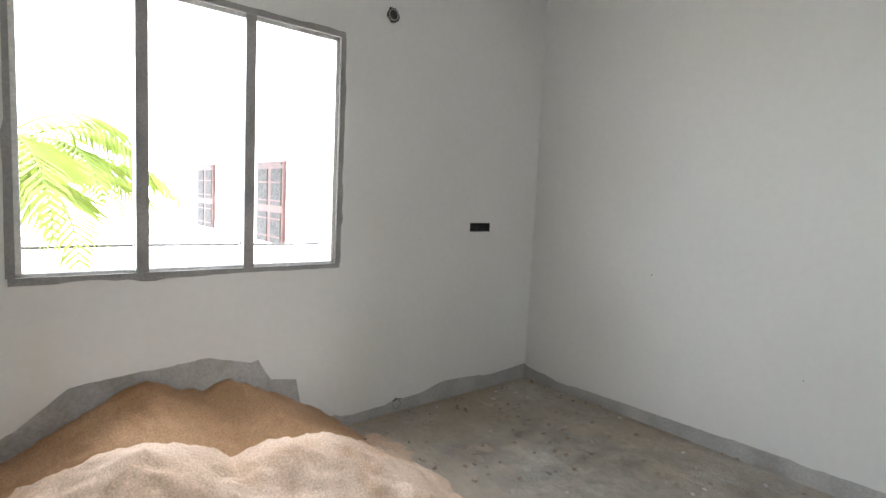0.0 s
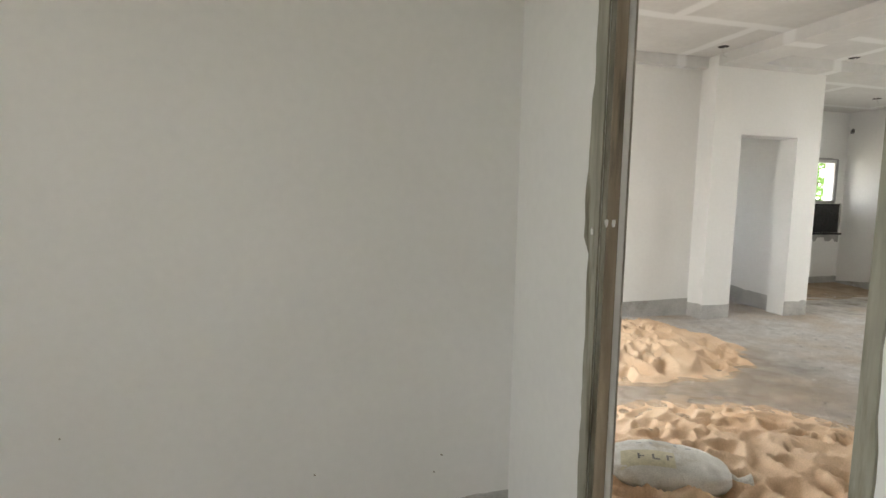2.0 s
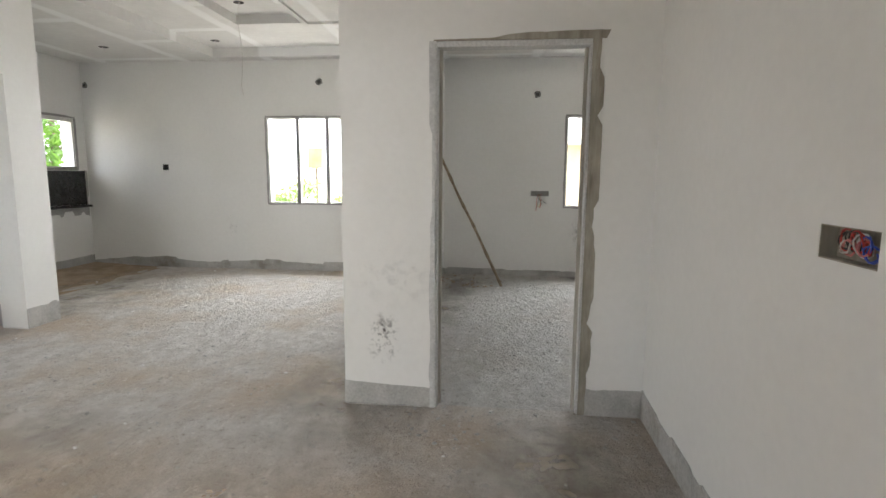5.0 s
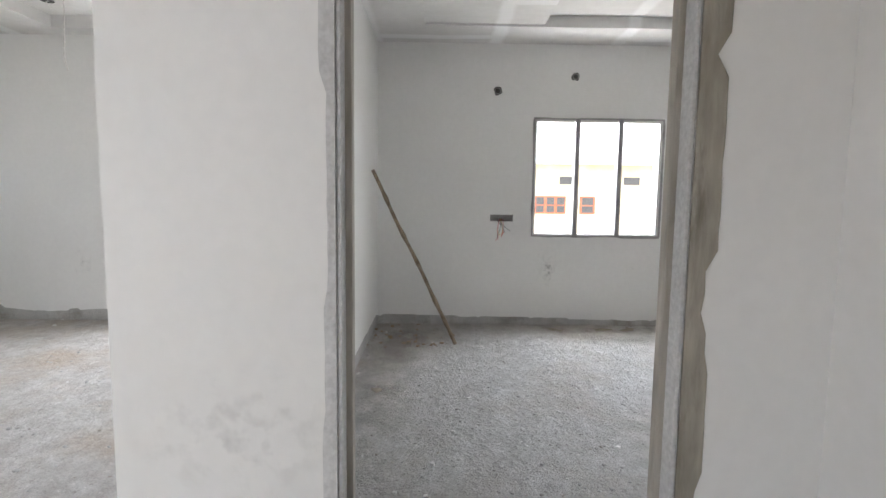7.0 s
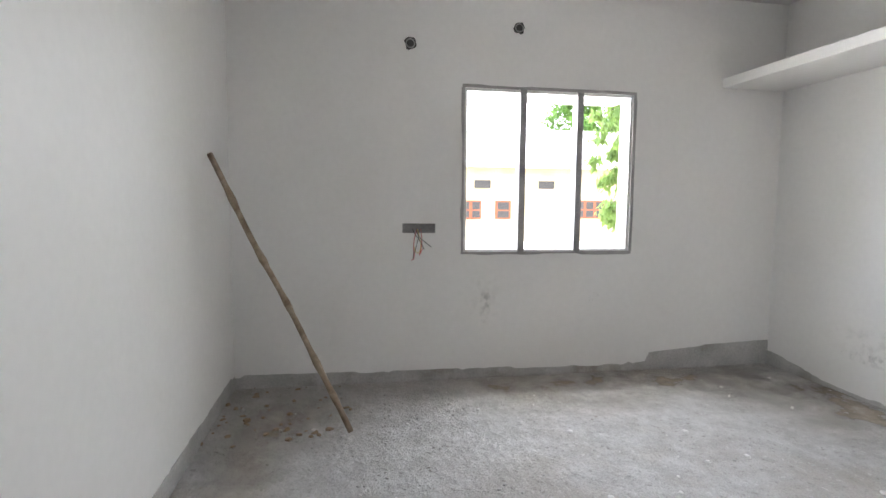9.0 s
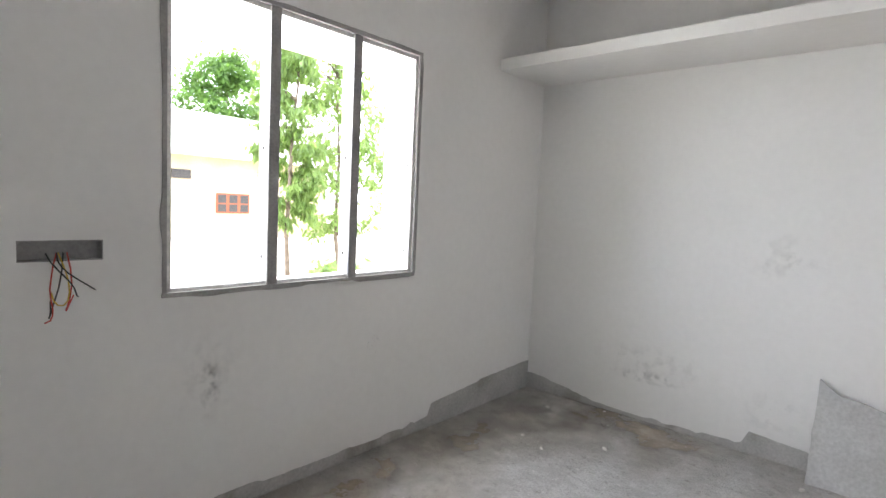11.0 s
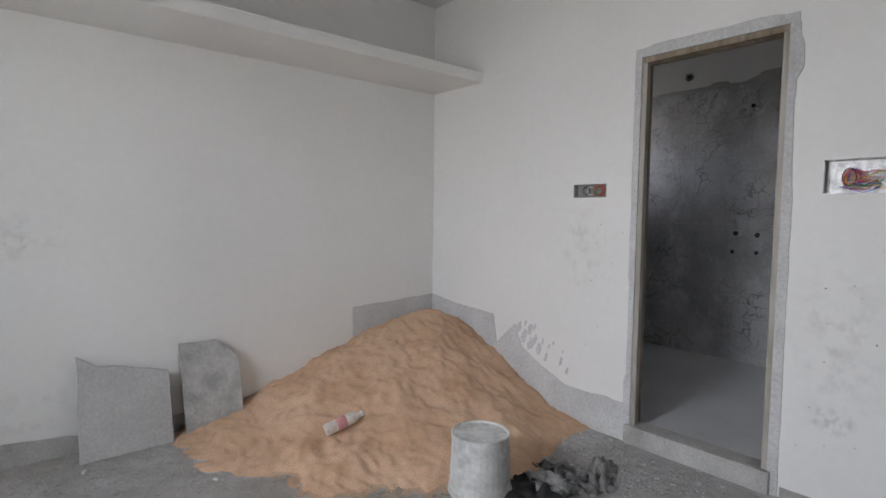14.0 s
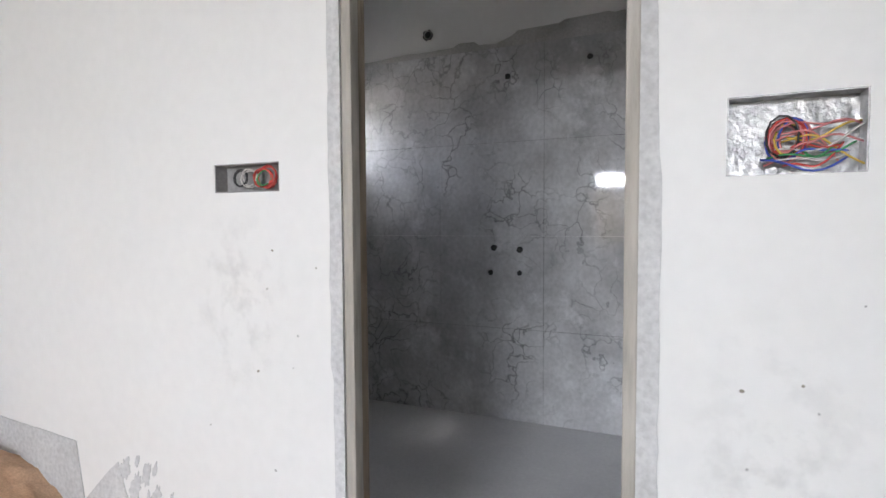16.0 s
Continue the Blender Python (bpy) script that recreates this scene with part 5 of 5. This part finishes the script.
crumbs("mortar_crumbs", 420, AX0, AX1, 0.8, AY1, 97, dirt, 0.018, "brown dirt crumbs on the first room's floor")
crumbs("mortar_crumbs", 70, AX0, AX1, 0.8, AY1, 98, frame_white, 0.02, "white plaster flakes on the first room's floor")


def smear(axis, face, sign, a, z, w, h, material=None, label="grey smudge on the white wall"):
    """A thin patchy stain on a wall."""
    f = face + sign * 0.003
    ring = [(a + sa * w / 2, z + sz * h / 2) for sa, sz in ((-1, -1), (1, -1), (1, 1), (-1, 1))]
    bm = bmesh.new()
    bm.faces.new([bm.verts.new((f, p, q) if axis == "x" else (p, f, q)) for p, q in ring])
    tagged(mesh_ob("wall_smudge", bm, material or smudge), label, "smudge", "wall smudges", "structure")


smear("x", WX0, -1, 2.33, 0.42, 0.24, 0.34, smudge_dark, "dark splashes low on the white column")
smear("x", WX0, -1, 2.25, 0.78, 0.6, 0.4)
smear("x", HX1, -1, 0.62, 0.62, 0.3, 0.5)
smear("x", HX1, -1, -0.27, 0.585, 0.10, 0.13, smudge_mid)
smear("x", HX1, -1, 0.615, 0.585, 0.11, 0.26, smudge_mid)
smear("y", BY0, 1, 8.45, 0.30, 0.5, 0.10, smudge_mid)
smear("y", BY0, 1, 7.72, 1.13, 0.16, 0.12, smudge_mid)
smear("x", WX1, 1, 0.9, 0.42, 0.2, 0.14, smudge_mid)
smear("y", BY0, 1, 8.4, 0.40, 0.9, 0.25)
smear("y", BY0, 1, 7.75, 1.15, 0.5, 0.3)
smear("x", HX1, -1, 5.55, 0.62, 0.2, 0.4)
smear("x", WX1, 1, 0.92, 0.75, 0.4, 0.9)
smear("x", WX1, 1, -0.4, 1.1, 0.4, 0.6)
smear("y", BY0, 1, 7.72, 0.26, 0.4, 0.3)
for n, (x0, x1, y0, y1) in enumerate(((8.0, HX1, 1.5, BY1), (7.4, 9.6, BY0 - 0.3, -1.0), (8.5, 9.6, BY0 - 0.3, 1.6), (5.6, 7.6, -1.2, 0.9), (6.0, 9.0, 1.9, BY1), (3.6, WX0, HY0, 1.9), (4.4, 6.0, 1.9, 3.2), (5.2, HX1, 5.4, KY), (AX0, -0.4, 0.7, AY1), (-1.2, AX1, 1.6, AY1), (2.0, 5.0, 3.2, 5.2), (0.7, 4.6, 0.9, 4.3), (1.9, 4.65, 3.4, 6.2))):
    bm = bmesh.new()
    bm.faces.new([bm.verts.new((x, y, 0.0065 + 0.0007 * n)) for x, y in ((x0, y0), (x1, y0), (x1, y1), (x0, y1))])
    tagged(mesh_ob("floor_dust", bm, sand_dust if x0 in (0.7, 1.9) else brown_dust), "brown dust drifted over the cement floor", "dust", kind="stuff")
def splash(y, z, size, tall, lean, seed):
    """A thrown blot of cement with a lobed rim, drawn out upwards."""
    rng = random.Random(seed)
    pts = []
    for i in range(26):
        a = i * math.pi / 13
        r = size * (0.75 + 0.55 * noise.noise((2.2 * math.cos(a), 2.2 * math.sin(a), seed)) + rng.uniform(-0.09, 0.09))
        u, v = r * math.cos(a), tall * r * math.sin(a) * (1.25 if math.sin(a) > 0 else 0.85)
        pts.append((y + u + lean * v, z + v))
    tagged(mesh_ob("cement_splash", plate(pts, "x", WX1, 0.003, 1), cement_pale), "grey cement splash on the white wall", "splash", "cement splashes", "structure")


for k, (y, z, size, tall) in enumerate(((-0.90, 0.52, 0.030, 1.6), (-0.855, 0.46, 0.030, 2.0), (-0.84, 0.56, 0.012, 2.0), (-0.80, 0.52, 0.026, 1.9), (-0.795, 0.42, 0.030, 1.7), (-0.76, 0.545, 0.012, 2.4), (-0.755, 0.46, 0.022, 2.0),
                                        (-0.72, 0.40, 0.024, 2.0), (-0.69, 0.46, 0.010, 2.6), (-0.66, 0.36, 0.014, 2.6), (-0.635, 0.44, 0.009, 2.4), (-0.60, 0.47, 0.008, 2.0), (-0.54, 0.36, 0.013, 2.6), (-0.525, 0.43, 0.007, 1.6), (-0.49, 0.31, 0.012, 2.4), (-0.93, 0.44, 0.02, 1.5))):
    splash(y, z, size, tall, 0.25, 120 + k)
rng = random.Random(140)
for k in range(20):
    y, z = rng.choice((rng.uniform(-0.6, -0.12), rng.uniform(0.74, 1.1))), rng.uniform(0.25, 1.25)
    tagged(mesh_ob("plaster_nick", disc((WX1, y, z), (1, 0, 0), rng.uniform(0.0015, 0.004), 0.002, 7, 0.5, 150 + k), jamb_dark if k % 3 else cement), "small dark nick in the white wall", "nick", "wall nicks", "structure")
for k, (x, z) in enumerate(((-0.44, 0.53), (0.1, 0.2), (0.42, 0.3), (0.9, 0.26), (0.93, 0.33), (-1.3, 0.95))):
    tagged(mesh_ob("plaster_nick", disc((x, AY1, z), (0, -1, 0), 0.004, 0.002, 7, 0.5, 180 + k), jamb_dark), "small dark nick in the white wall", "nick", "wall nicks", "structure")

# ---------------- outside ----------------
tagged(mesh_ob("ground", boxes((-400, 400, -400, 400, -1.0, -0.45)), ground_mat), "dry earth ground outside", "ground", kind="structure")


def leaves(centres, n, spread, size, seed, droop=0.0):
    """Leaf blades round the given centres, as one sheet of small folded quads."""
    rng = random.Random(seed)
    verts, faces = [], []
    for c in centres:
        for _ in range(n):
            p = Vector(c) + Vector((rng.gauss(0, spread), rng.gauss(0, spread), rng.gauss(0, spread * 0.8)))
            d = Vector((rng.uniform(-1, 1), rng.uniform(-1, 1), rng.uniform(-1, 0.6) - droop)).normalized()
            s = d.cross(Vector((rng.uniform(-1, 1), rng.uniform(-1, 1), 1))).normalized()
            z = size * rng.uniform(0.6, 1.3)
            b = len(verts)
            up = d.cross(s) * z * 0.12
            verts += [p, p + d * z * 0.5 + s * z * 0.22 + up, p + d * z, p + d * z * 0.5 - s * z * 0.22 + up]
            faces += [(b, b + 1, b + 2), (b, b + 2, b + 3)]
    return verts, faces


def tree(x, y, height, crown, seed, material=leaf, clumps=60, n=70, size=0.22, droop=0.3, low=0.35, label="leafy green tree outside the window", stout=1.0):
    rng = random.Random(seed)
    t = tagged(new("tree"), label, "tree", "trees outside")
    g = -0.47
    top = Vector((x + rng.uniform(-0.3, 0.3), y + rng.uniform(-0.3, 0.3), g + height * 0.85))
    trunk = [Vector((x, y, g)).lerp(top, i / 6) + Vector((rng.uniform(-1, 1), rng.uniform(-1, 1), 0)) * 0.06 for i in range(7)]
    part("trunk", tube(trunk, [0.03 * height * (1 - 0.13 * i) * 0.7 * stout for i in range(7)], 8), bark, t, smooth=True)
    centres = []
    for k in range(9):
        f = rng.uniform(low, 0.95)
        a = k * 2.4
        base = Vector((x, y, g)).lerp(top, f)
        tip = base + Vector((math.cos(a), math.sin(a), rng.uniform(0.0, 0.6))) * crown * rng.uniform(0.5, 0.9)
        part("limb", tube([base, base.lerp(tip, 0.5) + Vector((0, 0, 0.15)), tip], [0.012 * height * 0.5, 0.008 * height * 0.5, 0.01], 6), bark, t, smooth=True)
    for _ in range(clumps):
        a, r, f = rng.uniform(0, 6.3), crown * math.sqrt(rng.random()), rng.uniform(low, 1.05)
        r *= math.sin(min(1.0, 0.25 + (f - low) * 1.1) * math.pi) * 0.7 + 0.35
        centres.append((x + r * math.cos(a), y + r * math.sin(a), g + height * f))
    v, f = leaves(centres, n, crown * 0.13, size, seed + 1, droop)
    me = bpy.data.meshes.new("crown")
    me.from_pydata(v, [], f)
    me.materials.append(material)
    ob = new("crown", me)
    ob.parent = t
    return t


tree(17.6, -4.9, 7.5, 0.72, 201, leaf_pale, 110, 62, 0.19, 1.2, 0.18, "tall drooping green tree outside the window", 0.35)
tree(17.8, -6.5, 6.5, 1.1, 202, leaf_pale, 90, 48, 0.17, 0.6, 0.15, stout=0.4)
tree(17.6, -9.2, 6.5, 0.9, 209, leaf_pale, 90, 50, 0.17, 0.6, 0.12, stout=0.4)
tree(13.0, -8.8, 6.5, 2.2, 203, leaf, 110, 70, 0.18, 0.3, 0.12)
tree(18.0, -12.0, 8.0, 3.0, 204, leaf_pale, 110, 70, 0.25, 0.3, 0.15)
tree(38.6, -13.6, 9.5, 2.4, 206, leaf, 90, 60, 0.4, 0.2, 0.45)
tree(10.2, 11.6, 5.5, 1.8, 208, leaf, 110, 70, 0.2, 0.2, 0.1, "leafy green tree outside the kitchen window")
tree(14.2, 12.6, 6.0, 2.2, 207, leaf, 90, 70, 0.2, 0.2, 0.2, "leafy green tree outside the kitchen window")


def shrub(x, y, h, r, seed, material=leaf_pale):
    rng = random.Random(seed)
    t = tagged(new("shrub"), "low pale green shrub outside the window", "shrub", "shrubs outside")
    for k in range(5):
        a = k * 1.3
        part("stem", tube([(x, y, -0.47), (x + 0.2 * r * math.cos(a), y + 0.2 * r * math.sin(a), -0.47 + h * 0.5), (x + 0.6 * r * math.cos(a), y + 0.6 * r * math.sin(a), -0.47 + h * 0.9)], [0.02, 0.014, 0.006], 5), bark, t)
    centres = [(x + rng.gauss(0, r * 0.45), y + rng.gauss(0, r * 0.45), -0.45 + h * rng.uniform(0.25, 0.95)) for _ in range(44)]
    v, f = leaves(centres, 60, r * 0.16, 0.13, seed + 1, 0.1)
    me = bpy.data.meshes.new("crown")
    me.from_pydata(v, [], f)
    me.materials.append(material)
    ob = new("crown", me)
    ob.parent = t


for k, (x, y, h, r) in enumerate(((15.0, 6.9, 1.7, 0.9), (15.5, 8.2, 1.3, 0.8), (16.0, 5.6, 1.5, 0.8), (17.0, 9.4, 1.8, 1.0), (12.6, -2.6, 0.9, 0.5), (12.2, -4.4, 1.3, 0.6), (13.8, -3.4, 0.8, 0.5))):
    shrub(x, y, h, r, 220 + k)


def house_window(parent, x, y, z, w, h, material, sign=-1, axis="x", bars=2):
    """A shuttered window on a far house: frame, dark panes and a sill."""
    win = part("window", boxes(*([(x - 0.02, x + 0.06, y - w / 2, y + w / 2, z - h / 2, z + h / 2)] if axis == "x" else [(y - w / 2, y + w / 2, x - 0.02, x + 0.06, z - h / 2, z + h / 2)]), bevel=0.01), material, parent, "painted wooden window")
    pw = w / bars
    for k in range(bars):
        c = y - w / 2 + pw * (k + 0.5)
        for z0, z1 in ((z - h * 0.42, z - h * 0.06), (z + 0.02 * h, z + h * 0.42)):
            r = (x - 0.03, x, c - pw * 0.36, c + pw * 0.36, z0, z1)
            part("pane", boxes(r if axis == "x" else (r[2], r[3], r[0], r[1], r[4], r[5])), dark, win)
    return win


def cream_house():
    h = tagged(new("house"), "single-storey cream house with white parapet across the yard", "house")
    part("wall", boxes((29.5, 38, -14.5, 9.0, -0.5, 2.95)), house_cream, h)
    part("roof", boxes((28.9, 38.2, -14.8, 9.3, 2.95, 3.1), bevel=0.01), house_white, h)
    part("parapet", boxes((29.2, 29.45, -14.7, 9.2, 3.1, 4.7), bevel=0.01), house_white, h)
    house_window(h, 29.47, -9.7, 1.05, 1.5, 0.85, orange_paint, bars=3)
    house_window(h, 29.47, -5.4, 1.0, 0.75, 0.85, orange_paint, bars=1)
    house_window(h, 29.47, -3.6, 1.0, 1.5, 0.85, orange_paint, bars=3)
    for y in (-7.5, -4.4, -0.5):
        part("vent", boxes((29.44, 29.5, y - 0.38, y + 0.38, 2.0, 2.36), bevel=0.01), dark, h, "dark barred vent")


cream_house()


def white_house():
    h = tagged(new("house"), "white neighbouring house with brown barred windows", "house")
    y = 2.4
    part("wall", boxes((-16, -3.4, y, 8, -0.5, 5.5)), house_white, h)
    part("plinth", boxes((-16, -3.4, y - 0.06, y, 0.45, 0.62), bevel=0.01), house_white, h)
    for x in (-9.95, -6.93):
        win = house_window(h, y - 0.02, x, 1.12, 0.95, 1.25, brown_paint, axis="y", bars=2)
        for k in range(5):
            part("bar", boxes((x - 0.42, x + 0.42, y - 0.055, y - 0.04, 0.7 + 0.25 * k, 0.72 + 0.25 * k)), brown_paint, win)
        bm = bmesh.new()
        vs = [bm.verts.new(p) for p in ((x - 0.7, y, 2.35), (x + 0.7, y, 2.35), (x + 0.7, y - 0.55, 2.0), (x - 0.7, y - 0.55, 2.0), (x - 0.7, y, 2.25), (x + 0.7, y, 2.25), (x + 0.7, y - 0.55, 1.92), (x - 0.7, y - 0.55, 1.92))]
        for q in ((0, 1, 2, 3), (4, 7, 6, 5), (0, 3, 7, 4), (1, 5, 6, 2), (2, 6, 7, 3)):
            bm.faces.new([vs[i] for i in q])
        part("sunshade", bm, house_cream, win)
    return h


white_house()
# thin dark tube outside, stands in for a rail across the window
wall_bar = mesh_ob("cable", tube([(-5.0, -2.0 + 0.5 * k, 0.80 - 0.01 * math.sin(k)) for k in range(12)], 0.012, 6), dark)
tagged(wall_bar, "thin dark horizontal line outside the window", "cable")
yb = thing("water_tank_box", (0, 0, 0), "yellow painted box on a post beyond the shrubs", "box")
part("post", boxes((20.05, 20.12, 7.97, 8.04, -0.5, 1.6), bevel=0.01), bark, yb)
part("box", boxes((19.9, 20.3, 7.75, 8.25, 1.6, 2.3), bevel=0.02), yellow_paint, yb)


def palm(x, y, seed):
    """Arching palm fronds of many narrow leaflets on a short trunk."""
    rng = random.Random(seed)
    t = tagged(new("palm"), "palm tree with arching yellow-green fronds outside the window", "palm")
    part("trunk", tube([(x, y, -0.47), (x + 0.05, y, 0.3), (x, y + 0.03, 1.08)], [0.16, 0.13, 0.12], 10), bark, t, smooth=True)
    for k in range(22):
        a = k * 2.39996 + 0.3
        lift = rng.uniform(0.35, 1.25)
        L = rng.uniform(1.6, 2.3)
        spine, p = [], Vector((x, y, 1.05))
        for i in range(15):
            f = i / 14
            el = lift - 2.3 * f * f
            p = p + Vector((math.cos(a) * math.cos(el), math.sin(a) * math.cos(el), math.sin(el))) * L / 14
            spine.append(p.copy())
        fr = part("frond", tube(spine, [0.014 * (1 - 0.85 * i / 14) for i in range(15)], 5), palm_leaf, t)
        verts, faces = [], []
        for i in range(2, 42):
            f = i / 42 * 14
            q = spine[int(f)].lerp(spine[min(14, int(f) + 1)], f % 1)
            d = (spine[min(14, int(f) + 1)] - spine[int(f)]).normalized()
            for s in (1, -1):
                side = d.cross(Vector((0, 0, 1))).normalized() * s
                l = 0.48 * math.sin(math.pi * (0.12 + 0.85 * i / 42)) * rng.uniform(0.8, 1.1)
                b = len(verts)
                e = (side * 0.75 + d * 0.55 + Vector((0, 0, -0.35 + rng.uniform(-0.1, 0.1)))).normalized()
                verts += [q, q + d * 0.016, q + e * l * 0.6 + d * 0.018 + Vector((0, 0, 0.02)), q + e * l + Vector((0, 0, -0.05)), q + e * l * 0.6 - d * 0.01 + Vector((0, 0, 0.02))]
                faces.append((b, b + 1, b + 2, b + 3, b + 4))
        me = bpy.data.meshes.new("foliage")
        me.from_pydata(verts, [], faces)
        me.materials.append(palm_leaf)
        lf = new("foliage", me)
        lf.parent = fr


palm(-5.0, -0.85, 301)
